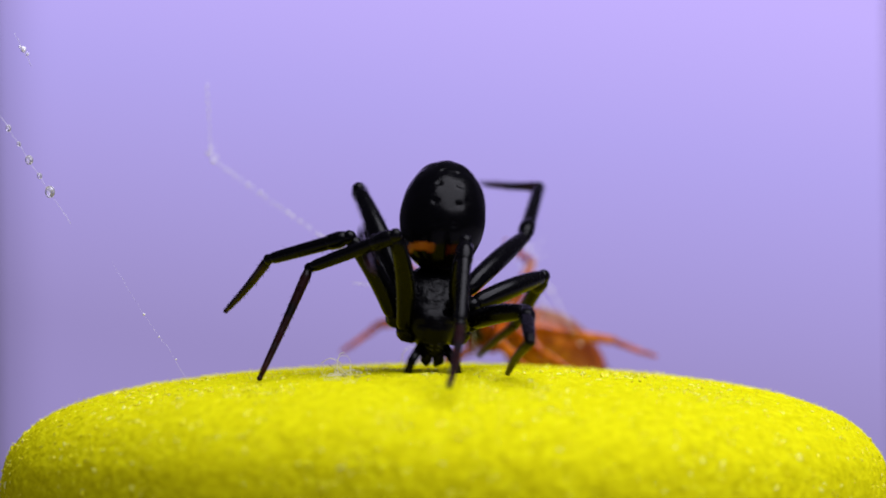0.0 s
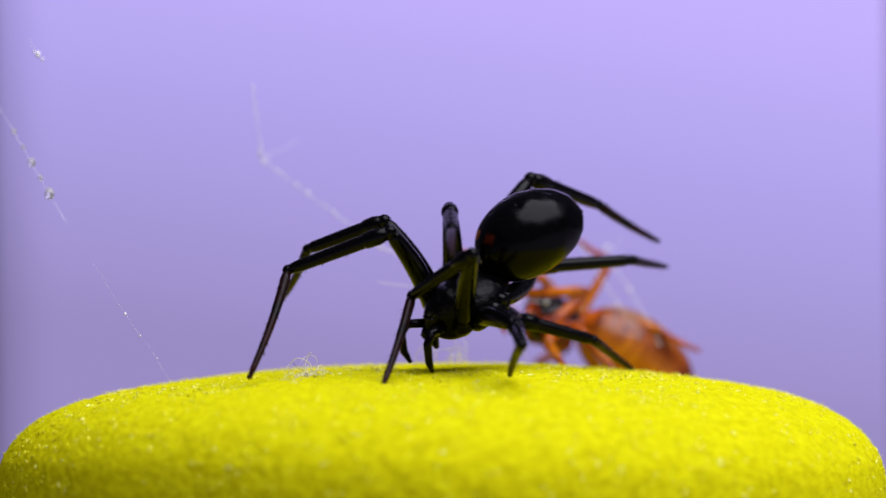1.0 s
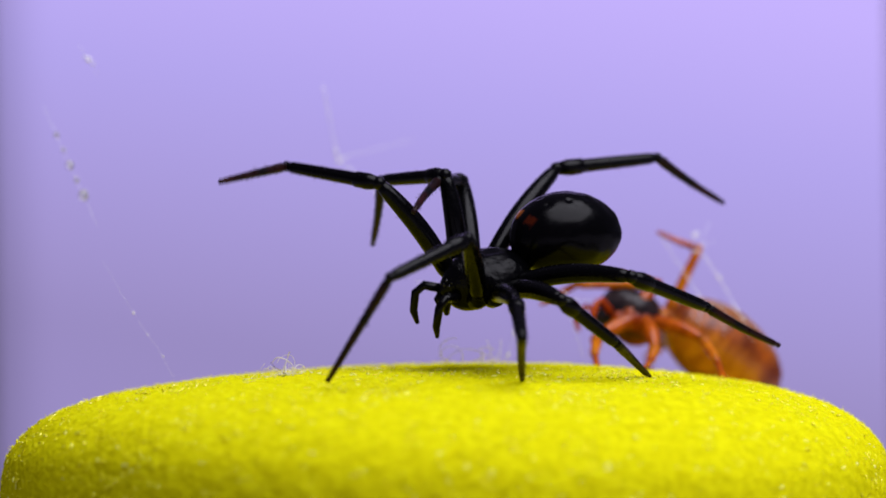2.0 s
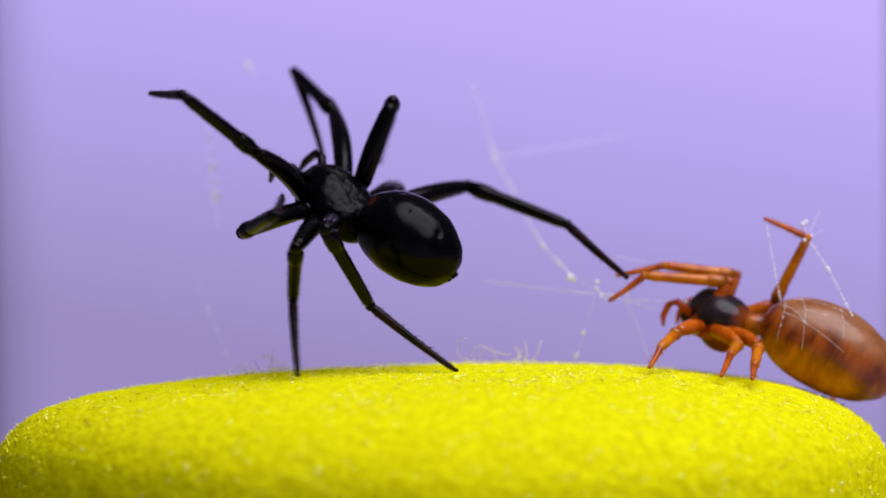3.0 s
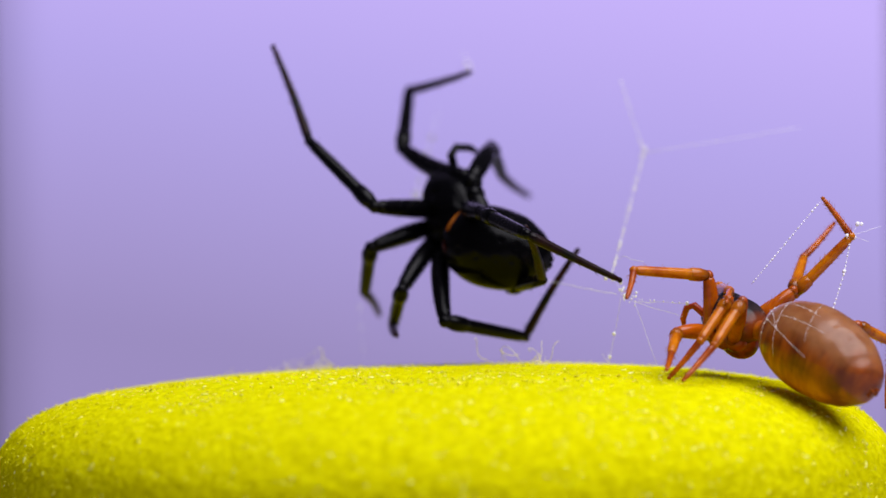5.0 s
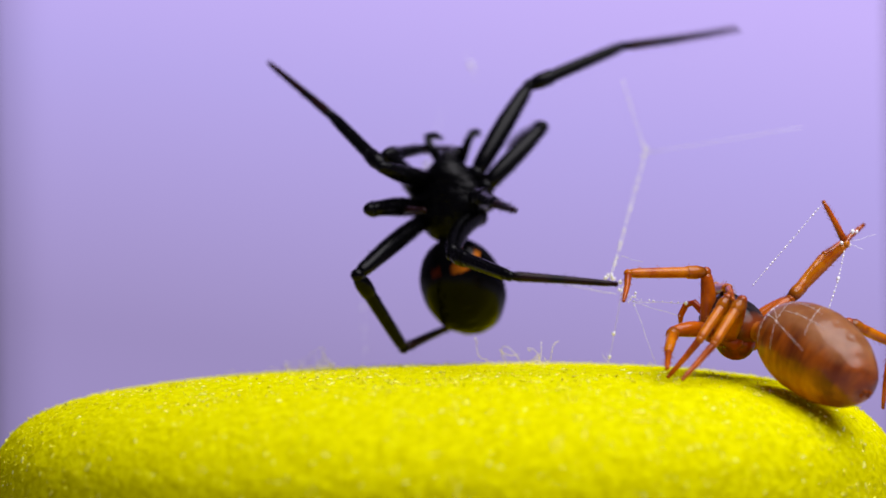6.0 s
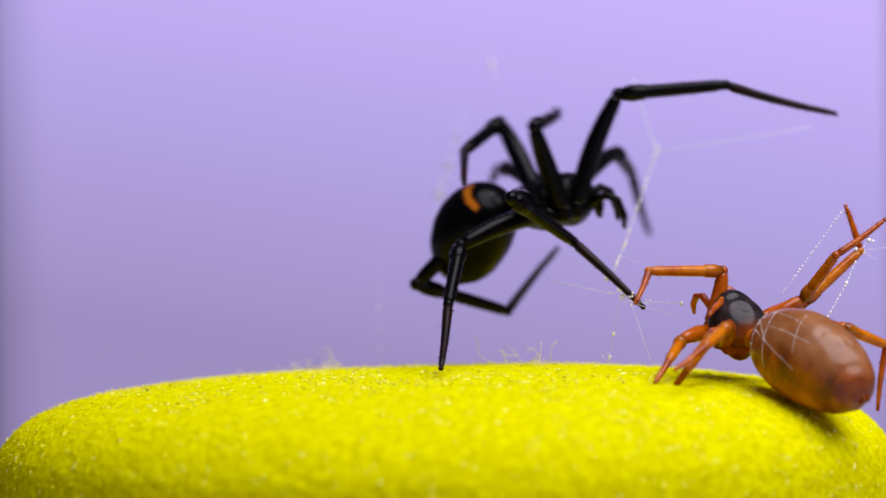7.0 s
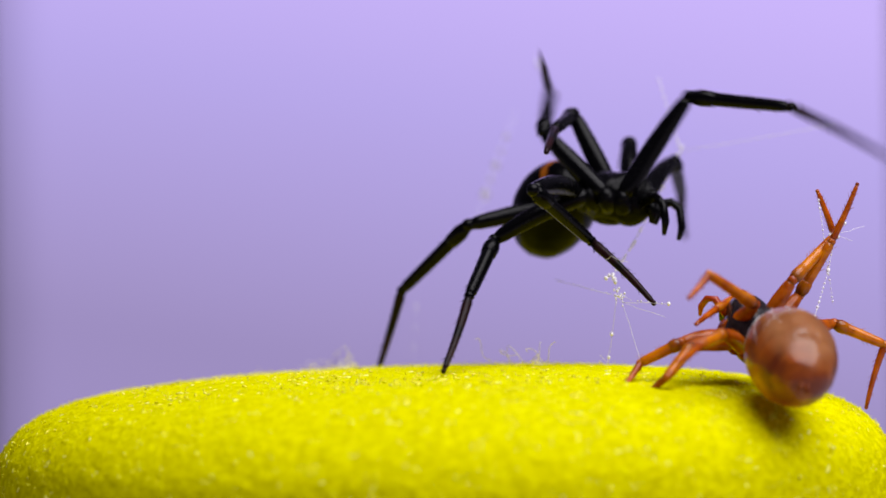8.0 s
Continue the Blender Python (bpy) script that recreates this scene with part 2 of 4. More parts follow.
SILK, DROP, CLEAR = make_silk("silk_thread", 0.25), make_silk("sticky_droplet", 0.08), make_drop()
LINT = make_fibre("pale_lint", (0.92, 0.85, 0.30), 0.35, 0.4)
DARK_LINT = Shade("dark_lint", (0.12, 0.09, 0.05), 0.5).mat

# ---- setting ----
PAD_FLOOR = -14.0


def slab(name, centre, size, material, label):
    verts = [(sx * size[0] / 2, sy * size[1] / 2, sz * size[2] / 2) for sz in (-1, 1) for sx, sy in ((-1, -1), (1, -1), (1, 1), (-1, 1))]
    faces = [(3, 2, 1, 0), (4, 5, 6, 7), (0, 1, 5, 4), (1, 2, 6, 5), (2, 3, 7, 6), (3, 0, 4, 7)]
    ob = new(name, mesh_of(name, verts, faces, material, False))
    ob.location = Vector(centre) * MM
    return tagged(ob, label, kind="structure")


slab("ground", (0, 60, PAD_FLOOR - 10), (1600, 1600, 20), make_table(), "plain grey table top under the foam pad")
# narrow panel, so the dimmer room behind shows as dark side edges
slab("backdrop", (0, 121, 30), (71.0, 2, 88), make_backdrop(), "plain lavender panel with painted-in glow behind the pad")

# ---- the foam pad ----
RIM = [(0, 0), (5, -0.12), (10.8, -0.5), (13.6, -0.85), (16.5, -1.35), (17.6, -1.65), (19.3, -2.3), (20.3, -2.9), (21.1, -3.65), (21.8, -4.8), (22.05, -6.2)]
ROUND = 640


def oval(a):
    """The pad is a little wider along one line."""
    s = math.sin(a)
    return 1 + (0.02 * s ** 4 if s > 0 else 0.026 * (-s) ** 0.6)


def lean(y):
    """The pad leans a little to one side."""
    return 0.02 * y if y > 0 else 0.004 * y + 0.75 * (-y / 22) ** 3


def pad_height(x, y):
    """Height of the pad's top at a point of the pad."""
    r = math.hypot(x, y) / oval(math.atan2(y, x))
    return float(glide([p[0] for p in RIM], [p[1] for p in RIM], min(r, 22.0))[0, 0]) - 0.0138 * x + lean(y)


def foam_pad():
    length = [0.0]
    prof = [(p[0], p[1]) for p in RIM] + [(22.1, -8.5), (22.0, -11), (21.4, -13), (20.0, -13.9), (0.0, -14.0)]
    for a, b in zip(prof, prof[1:]):
        length.append(length[-1] + math.hypot(b[0] - a[0], b[1] - a[1]))
    fine = np.concatenate([np.linspace(0.3, length[11], 150), np.linspace(length[11], length[14], 22)[1:]])
    curve = glide(length, prof, fine)
    verts, faces = [], []
    for i, (r, z) in enumerate(curve):
        for k in range(ROUND):
            a = 2 * math.pi * k / ROUND
            x, y = r * oval(a) * math.cos(a), r * oval(a) * math.sin(a)
            p = Vector((x, y, z))
            low = noise.noise(p * 0.16) * 0.16 + noise.noise(p * 0.5) * 0.05
            grain = noise.noise(p * 1.6) * 0.06 + abs(noise.noise(p * 2.4)) * 0.08
            n = Vector((x, y, max(0.0, 22.0 - r) * 6 + (6 if z > -5 else 0))).normalized() if r > 1 else Vector((0, 0, 1))
            p += n * (low * 0.5 + grain - 0.18)
            p.z += -0.0138 * x + lean(y)
            verts.append(tuple(p))
    rows = len(curve)
    for i in range(rows - 1):
        for k in range(ROUND):
            k2 = (k + 1) % ROUND
            faces.append((i * ROUND + k, (i + 1) * ROUND + k, (i + 1) * ROUND + k2, i * ROUND + k2))
    faces.append(tuple(range(ROUND)))
    faces.append(tuple(range((rows - 1) * ROUND, rows * ROUND))[::-1])
    ob = new("foam_pad", mesh_of("foam_pad", verts, faces, FOAM))
    tagged(ob, "bright yellow round foam pad with fuzzy rounded rim", "foam pad")
    # short fibres that stand out of the surface
    rng = random.Random(4)
    pieces = []
    for _ in range(6000):
        s = rng.uniform(0.02, 1) ** 0.6 * length[12]
        r, z = glide(length, prof, s)[0]
        a = rng.uniform(0, 2 * math.pi)
        x, y = r * oval(a) * math.cos(a), r * oval(a) * math.sin(a)
        n = Vector((math.cos(a) * (r / 22) ** 5, math.sin(a) * (r / 22) ** 5, max(0.05, 1 - (r / 22.3) ** 6))).normalized()
        p = Vector((x, y, z - 0.0138 * x + lean(y))) - n * 0.25
        d = (n + Vector((rng.gauss(0, 1), rng.gauss(0, 1), rng.gauss(0, 1))) * 0.8).normalized()
        if d.dot(n) < 0.1:
            d = (d + n).normalized()
        size = rng.uniform(0.14, 0.3)
        bend = Vector((rng.gauss(0, 1), rng.gauss(0, 1), rng.gauss(0, 1))) * size * 0.3
        w = rng.uniform(0.012, 0.03)
        pieces.append(tube([p, p + d * size * 0.5 + bend * 0.5, p + d * size], [w, w * 0.9, w * 0.5], 3, False))
    fuzz = part("fuzz", mesh_of("fuzz", *merged(pieces), FIBRE), ob, "short pale yellow fibres")
    tagged(fuzz, kind="stuff")
    # glossy matted fibres that lie on the surface; the palest have glints painted in
    pieces = []
    for _ in range(6500):
        s = rng.uniform(0.02, 1) ** 0.6 * length[12]
        r, z = glide(length, prof, s)[0]
        a = rng.uniform(0, 2 * math.pi)
        x, y = r * oval(a) * math.cos(a), r * oval(a) * math.sin(a)
        n = Vector((math.cos(a) * (r / 22) ** 5, math.sin(a) * (r / 22) ** 5, max(0.05, 1 - (r / 22.3) ** 6))).normalized()
        p = Vector((x, y, z - 0.0138 * x + lean(y))) + n * rng.uniform(-0.25, -0.17)
        u = Vector((rng.gauss(0, 1), rng.gauss(0, 1), rng.gauss(0, 1)))
        u = (u - n * u.dot(n) * rng.uniform(0.6, 1)).normalized()
        size, w = rng.uniform(0.14, 0.4), rng.uniform(0.025, 0.07)
        bend = u.cross(n) * size * rng.gauss(0, 0.2)
        pieces.append(tube([p - u * size * 0.5, p - u * size * 0.25 + bend * 0.7 + n * w * 0.4, p + u * size * 0.25 + bend * 0.7 + n * w * 0.4, p + u * size * 0.5], [w * 0.4, w, w, w * 0.4], 6, False))
    mat = part("matted_fibre", mesh_of("matted_fibre", *merged(pieces), FLAKE), ob, "glossy pale yellow matted fibres")
    tagged(mat, kind="stuff")
    return ob


# ---- spiders ----
def leg_piece(size, radii, bow=0.0, bristles=24, seed=0, swell=0.0):
    """A leg section along +z from 0 to size, bowed towards +y, with short bristles."""
    rng = random.Random(seed)
    n = 12
    path, rad = [], []
    for i in range(n + 1):
        s = i / n
        path.append((0, bow * size * math.sin(math.pi * s), size * s))
        r = radii[0] * (1 - s) + radii[1] * s + swell * radii[0] * math.sin(math.pi * s)
        if i == 0:
            r *= 0.72
        if i == n:
            r *= 0.75
        rad.append(r)
    pieces = [tube(path, rad, 12), ball(path[0], (rad[1] * 0.93,) * 3, 6, 10), ball(path[-1], (rad[-2] * 0.93,) * 3, 6, 10)]
    for _ in range(bristles):
        s = rng.uniform(0.08, 0.97)
        i = int(s * n)
        a = rng.uniform(0, 2 * math.pi)
        o = Vector((math.cos(a), math.sin(a), 0))
        p = Vector(path[i]) + o * rad[i] * 0.9
        q = p + (o * 0.6 + Vector((0, 0, 0.8))).normalized() * rng.uniform(0.12, 0.3)
        pieces.append(tube([p, q], [0.014, 0.004], 3, False))
    return merged(pieces)


class Spider:
    SIDES = (-1, -1, -1, -1, 1, 1, 1, 1)

    def __init__(self, name, label, hips, lengths, waist, hang):
        self.root = tagged(new(name), label, "spider")
        self.hips, self.lengths, self.waist, self.hang = hips, lengths, waist, radians(hang)
        self.rows, self.legs, self.tied = [], [], []
        self.abdomen = None

    def stance(self, t, place, turn, rear, *legs):
        """One posture: body place (mm), body turn, where the abdomen points, and for each leg the way of its three sections (azimuth, height)."""
        m = Euler([radians(a) for a in turn]).to_matrix()
        ways = [self.way(*rear)]
        for g in legs:
            ways += [self.way(*g[i:i + 2]) for i in (0, 2, 4)]
        self.rows.append((t, np.concatenate([np.array(place), np.array(m.col[1]), np.array(m.col[2]), *ways])))

    @staticmethod
    def way(az, el):
        az, el = radians(az), radians(el)
        return np.array([math.cos(el) * math.cos(az), math.cos(el) * math.sin(az), math.sin(el)])

    @staticmethod
    def basis(x, y, z, place):
        m = Matrix.Identity(4)
        for i, c in enumerate((x, y, z)):
            for k in range(3):
                m[k][i] = float(c[k])
        m.translation = Vector([float(c) for c in place]) * MM
        return m

    def along(self, way, ref, place):
        z = unit(way)
        x = unit(np.asarray(ref) - z * np.dot(ref, z))
        return self.basis(x, np.cross(z, x), z, place)

    def key(self):
        vals = glide([r[0] for r in self.rows], [r[1] for r in self.rows], STEPS, True)
        body, rear = [], []
        limbs = [([], [], []) for _ in range(8)]
        spots = {(i, k): [] for i in range(8) for k in range(3)}
        for t, v in zip(STEPS, vals):
            c, f = v[:3], unit(v[3:6])
            u = unit(v[6:9] - f * np.dot(f, v[6:9]))
            r = np.cross(f, u)
            m = self.basis(r, f, u, c)
            inv = m.inverted()
            body.append((t, m))
            d = unit(v[9:12])
            a = math.sin(self.hang) * unit(u - d * np.dot(d, u)) - math.cos(self.hang) * d
            ua = unit(u - a * np.dot(a, u))
            w = c - f * self.waist
            rear.append((t, inv @ self.basis(np.cross(a, ua), a, ua, w)))
            for i in range(8):
                side, num = self.SIDES[i], i % 4
                hx, hy, hz = self.hips[num]
                p = c + r * hx * side + f * hy + u * hz
                ref = f * side * 1.0 - r * (0.75, 0.25, -0.3, -0.8)[num]
                d = [unit(v[12 + i * 9 + 3 * k:15 + i * 9 + 3 * k]) for k in range(3)]
                ms = []
                for k in range(3):
                    ms.append(self.along(d[k], ref, p))
                    p = p + d[k] * self.lengths[i][k]
                    spots[i, k].append(Vector([float(q) for q in p]) * MM)
                first = ms[0].inverted()
                limbs[i][0].append((t, inv @ ms[0]))
                limbs[i][1].append((t, first @ ms[1]))
                limbs[i][2].append((t, first @ ms[2]))
        walk(self.root, body)
        walk(self.abdomen, rear)
        for i in range(8):
            for ob, rows in zip(self.legs[i], limbs[i]):
                walk(ob, rows)
        for line, i, k, ways in self.tied:
            v = glide([w[0] for w in ways], [self.way(*w[1:]) for w in ways], STEPS)
            walk(line, [(t, Matrix.Translation(p) @ Vector((0, 0, -1)).rotation_difference(Vector(d)).to_matrix().to_4x4()) for t, p, d in zip(STEPS, spots[i, k], v.tolist())])

    def tie(self, line, leg, section, *ways):
        """Hangs a line from the end of a leg section; ways: seconds, azimuth, elevation."""
        self.tied.append((line, leg, section, ways))


def carapace(length, width, height):
    """The front body: pear-shaped, with a raised narrow head and a groove on the back."""
    rings, sides = 22, 28
    verts, faces = [], []
    for i in range(rings + 1):
        s = i / rings
        y = length * (s - 0.5)
        w = math.sin(math.pi * min(1, max(0, s)) ** 0.85) ** 0.55
        head = max(0.0, (s - 0.58) / 0.42)
        w *= 1 - 0.42 * head
        h = math.sin(math.pi * s) ** 0.5 * (0.80 + 0.25 * math.sin(math.pi * min(1, head * 0.9)))
        for k in range(sides):
            a = 2 * math.pi * k / sides
            x, z = math.cos(a) * w * width / 2, math.sin(a) * h * height / 2
            if z > 0 and 0.25 < s < 0.5:
                z -= 0.16 * math.exp(-(x / 0.22) ** 2) * math.sin(math.pi * (s - 0.25) / 0.25)
            if z > 0:
                z *= 1 - 0.10 * math.cos(a * 2 + math.pi) * head
            verts.append((x, y, z))
    for i in range(rings):
        for k in range(sides):
            k2 = (k + 1) % sides
            faces.append((i * sides + k, i * sides + k2, (i + 1) * sides + k2, (i + 1) * sides + k))
    return verts, faces


def abdomen_form(length, width, height, nose=0.12, dimples=True):
    """A globe-shaped rear body from the waist at the origin towards -y."""
    rings, sides = 110, 110
    verts, faces = [], []
    for i in range(rings + 1):
        s = 0.5 - 0.5 * math.cos(math.pi * i / rings)
        y = -length * s
        w = max(0.0, 1 - (2 * s ** 0.93 - 1) ** 2) ** 0.5
        for k in range(sides):
            a = 2 * math.pi * k / sides
            x, z = math.cos(a) * w * width / 2, math.sin(a) * w * height / 2
            lift = nose * math.sin(math.pi * s) + (0.25 * nose if z > 0 else 0) * math.sin(math.pi * s)
            p = Vector((x, y, z + lift))
            if dimples and z > 0:
                for dx, dy in ((0.45, 0.26), (0.60, 0.44), (0.48, 0.62), (0.36, 0.76)):
                    d = math.hypot(abs(x) - dx, y + length * dy)
                    p.z -= 0.065 * math.exp(-(d / 0.14) ** 2)
            p *= 1 + 0.012 * noise.noise(p * 1.4)
            verts.append(tuple(p))
    for i in range(rings):
        for k in range(sides):
            k2 = (k + 1) % sides
            faces.append((i * sides + k, (i + 1) * sides + k, (i + 1) * sides + k2, i * sides + k2))
    return verts, faces


def make_spider(name, label, size, lengths, thick, mats, abdomen_size, waist, reach, hang, palp_bend, bow, belly=1.0, rise=0.0, sockets=((1.15, 0.95), (1.45, 0.35), (1.45, -0.4), (1.15, -1.1))):
    """size: length, width and height of the front body; thick: radius of the three leg sections; mats: body, abdomen, leg, tibia, leg end, hip, palp."""
    k = size[1] / 3.6
    hips = [(x * k, y * k, (rise - 0.15) * k) for x, y in sockets]
    sp = Spider(name, label, hips, lengths, waist, hang)
    sy, sz = abdomen_size[0] / 2 - reach * math.cos(radians(hang)), reach * math.sin(radians(hang))
    part("cephalothorax", mesh_of("cephalothorax", *carapace(*size), mats[0]), sp.root)
    part("sternum", mesh_of("sternum", *ball((0, (0.5 - 0.6 * belly) * k, -0.6 * k * belly), (0.9 * k, (0.85 + 0.5 * belly) * k, 0.85 * k * belly), 12, 18), mats[5]), sp.root)
    for hx, hy, hz in hips:
        for side in (-1, 1):
            low = (0.65 + 0.5 * abs(rise)) * k
            coxa = tube([(side * hx * 0.3, hy * 0.8, -low), (side * hx * 0.75, hy * 0.95, -low * 0.75), (side * hx * 1.0, hy, hz - 0.1 * k), (side * hx * 1.15, hy * 1.05, hz + 0.02 * k)], [0.42 * k * belly, 0.52 * k * belly, 0.5 * k * belly ** 0.5, 0.36 * k], 12)
            part("coxa", mesh_of("coxa", *coxa, mats[5]), sp.root)
    globe = abdomen_form(*abdomen_size)
    rear = merged([([(x, y + sy, z + sz) for x, y, z in globe[0]], globe[1]), tube([(0, 0.5, 0), (0, -0.3, 0.1), (0, -0.9, 0.35)], [0.42, 0.5, 0.6], 12)])
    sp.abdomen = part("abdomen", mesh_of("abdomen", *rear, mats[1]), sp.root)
    tip = sy - abdomen_size[0]
    for x, y, z in ((0.2, 0.12, -0.1), (-0.2, 0.12, -0.1), (0.13, 0.02, 0.12), (-0.13, 0.02, 0.12)):
        part("spinneret", mesh_of("spinneret", *tube([(x, tip + y + 0.25, sz + z - 0.2), (x * 1.1, tip + y - 0.12, sz + z - 0.3)], [0.17, 0.09], 8), mats[0]), sp.abdomen)
    front = size[0] / 2
    for side in (-1, 1):
        jaw = tube([(side * 0.27 * k, front - 0.45 * k, -0.1 * k), (side * 0.3 * k, front - 0.05 * k, -0.55 * k), (side * 0.22 * k, front - 0.1 * k, -1.15 * k)], [0.3 * k, 0.29 * k, 0.13 * k], 10)
        part("chelicera", mesh_of("chelicera", *jaw, mats[0]), sp.root)
        a, b = palp_bend
        pal = tube([(side * 0.6 * k, front - 0.6 * k, -0.25 * k), (side * 1.05 * k, front + 0.3 * k, 0.1 * k + a), (side * 1.2 * k, front + 0.75 * k, -0.2 * k + a), (side * 1.15 * k, front + 1.0 * k, -1.1 * k + b), (side * 1.0 * k, front + 0.95 * k, -1.75 * k + b)],
                   [0.24 * k, 0.23 * k, 0.22 * k, 0.2 * k, 0.1 * k], 10)
        part("palp", mesh_of("palp", *pal, mats[6]), sp.root)
        for x, y, z, r in ((0.14, 0.04, 0.36, 0.10), (0.36, 0.14, 0.34, 0.08), (0.17, 0.16, 0.56, 0.09), (0.42, 0.3, 0.48, 0.08)):
            part("eye", mesh_of("eye", *ball((side * x * k, front - (0.2 + y) * k, z * k), (r * k,) * 3, 6, 10), EYE_BLACK), sp.root)
    for i in range(8):
        fem, tib, met = lengths[i]
        a = part("leg", mesh_of("leg", *leg_piece(fem, (thick[0], thick[0] * 0.78), bow, 26, i, 0.26), mats[2]), sp.root)
        knee = merged([leg_piece(tib, (thick[1], thick[1] * 0.82), 0.0, 34, 20 + i, 0.05), tube([(0, 0, -0.05), (0, 0, tib * 0.12), (0, 0, tib * 0.24), (0, 0, tib * 0.27)], [thick[1] * 0.8, thick[1] * 1.22, thick[1] * 1.15, thick[1] * 0.85], 12)])
        b = part("tibia", mesh_of("tibia", *knee, mats[3]), a)
        claw = [tube([(0, 0, met - 0.05), (s * 0.05, 0.03, met + 0.07), (s * 0.06, 0.09, met + 0.1)], [0.03, 0.02, 0.006], 4) for s in (-1, 1)]
        end = merged([leg_piece(met, (thick[2], thick[2] * 0.55), -0.02, 40, 40 + i)] + claw)
        c = part("metatarsus", mesh_of("metatarsus", *end, mats[4]), a)
        sp.legs.append((a, b, c))
    return sp


# ---- silk, droplets and lint that ride on the pad ----
def thread_between(points, radius, sag=0.0, seed=0):
    rng = random.Random(seed)
    out = []
    for (a, b) in zip(points, points[1:]):
        a, b = Vector(a), Vector(b)
        for i in range(6):
            s = i / 6
            p = a.lerp(b, s)
            p.z -= sag * math.sin(math.pi * s)
            out.append(p + Vector((rng.gauss(0, 1), rng.gauss(0, 1), rng.gauss(0, 1))) * 0.012)
    out.append(Vector(points[-1]))
    return tube(out, [radius] * len(out), 5)


def web(label, strands, drops, radius=0.022, seed=0, fluid=None):
    """strands: lists of points; drops: (point, radius). Returns the web."""
    ob = tagged(new("spider_web"), label, "spider web")
    for i, pts in enumerate(strands):
        part("strand", mesh_of("strand", *thread_between(pts, radius, 0.03, seed + i), SILK), ob)
    for p, r in drops:
        part("droplet", mesh_of("droplet", *ball(p, (r, r, r * 1.2), 8, 12), fluid or DROP), ob)
    return ob


def beads(a, b, count, r, seed):
    rng = random.Random(seed)
    a, b = Vector(a), Vector(b)
    return [(a.lerp(b, (i + rng.uniform(0.2, 0.8)) / count), r * rng.uniform(0.6, 1.3)) for i in range(count)]


def knot(centre, count, spread, r, seed):
    """A small cluster of droplets."""
    rng = random.Random(seed)
    return [(tuple(c + rng.gauss(0, spread) for c in centre), r * rng.uniform(0.5, 1.3)) for _ in range(count)]


def lint(label, centre, count, spread, size, material, seed, radius=0.016):
    """A tuft of curly fibres that stands on the pad."""
    rng = random.Random(seed)
    pieces = []
    for _ in range(count):
        x, y = centre[0] + rng.gauss(0, spread[0]), centre[1] + rng.gauss(0, spread[1])
        p = Vector((x, y, pad_height(x, y) - 0.2))
        d = Vector((rng.gauss(0, 0.9), rng.gauss(0, 0.6), 1)).normalized()
        curl = Vector((rng.gauss(0, 1), rng.gauss(0, 1), rng.gauss(0, 0.8)))
        pts = [p.copy()]
        for _ in range(12):
            d = (d + d.cross(curl) * 0.38 + Vector((rng.gauss(0, 1), rng.gauss(0, 1), rng.gauss(0, 1))) * 0.12).normalized()
            p = p + d * size * rng.uniform(0.6, 1.3) / 12
            p.z = min(max(p.z, pad_height(p.x, p.y) - 0.1), pad_height(*centre) + 0.5 * size)
            pts.append(p.copy())
        pieces.append(tube(pts, [radius] * 12 + [radius * 0.5], 4, False))
    return tagged(new("lint_tuft", mesh_of("lint_tuft", *merged(pieces), material)), label, "lint")


pad = foam_pad()
BLACK_LENGTHS = [(6.0, 5.4, 6.0), (4.7, 4.5, 5.0), (5.3, 4.4, 4.8), (6.9, 5.7, 5.2)] * 2
AMBER_LENGTHS = [(2.72, 4.3, 2.1), (2.48, 2.16, 1.68), (2.48, 2.8, 2.3), (3.04, 2.9, 2.40), (2.72, 3.9, 2.40), (2.88, 3.92, 2.32), (2.72, 3.04, 3.04), (4.80, 2.72, 3.20)]
black = make_spider("black_spider", "glossy black spider with an orange band on its round abdomen", (4.9, 3.6, 3.2), BLACK_LENGTHS, (0.43, 0.35, 0.26),
                    (BLACK, BLACK_ABDOMEN, BLACK_LEG, BLACK_LEG, BLACK_END, BLACK, BLACK_LEG), (5.8, 4.2, 4.1), 1.9, 2.9, 27, (0.0, 0.0), 0.05,
                    sockets=((1.4, 1.1), (1.9, 0.4), (1.9, -0.45), (1.5, -1.15)))
amber = make_spider("amber_spider", "translucent amber-brown spider lying caught in silk on the pad", (3.6, 2.88, 3.0), AMBER_LENGTHS, (0.34, 0.28, 0.19),
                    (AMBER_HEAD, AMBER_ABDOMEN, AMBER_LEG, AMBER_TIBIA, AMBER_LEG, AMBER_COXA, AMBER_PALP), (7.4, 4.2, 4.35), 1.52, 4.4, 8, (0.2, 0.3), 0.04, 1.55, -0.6)


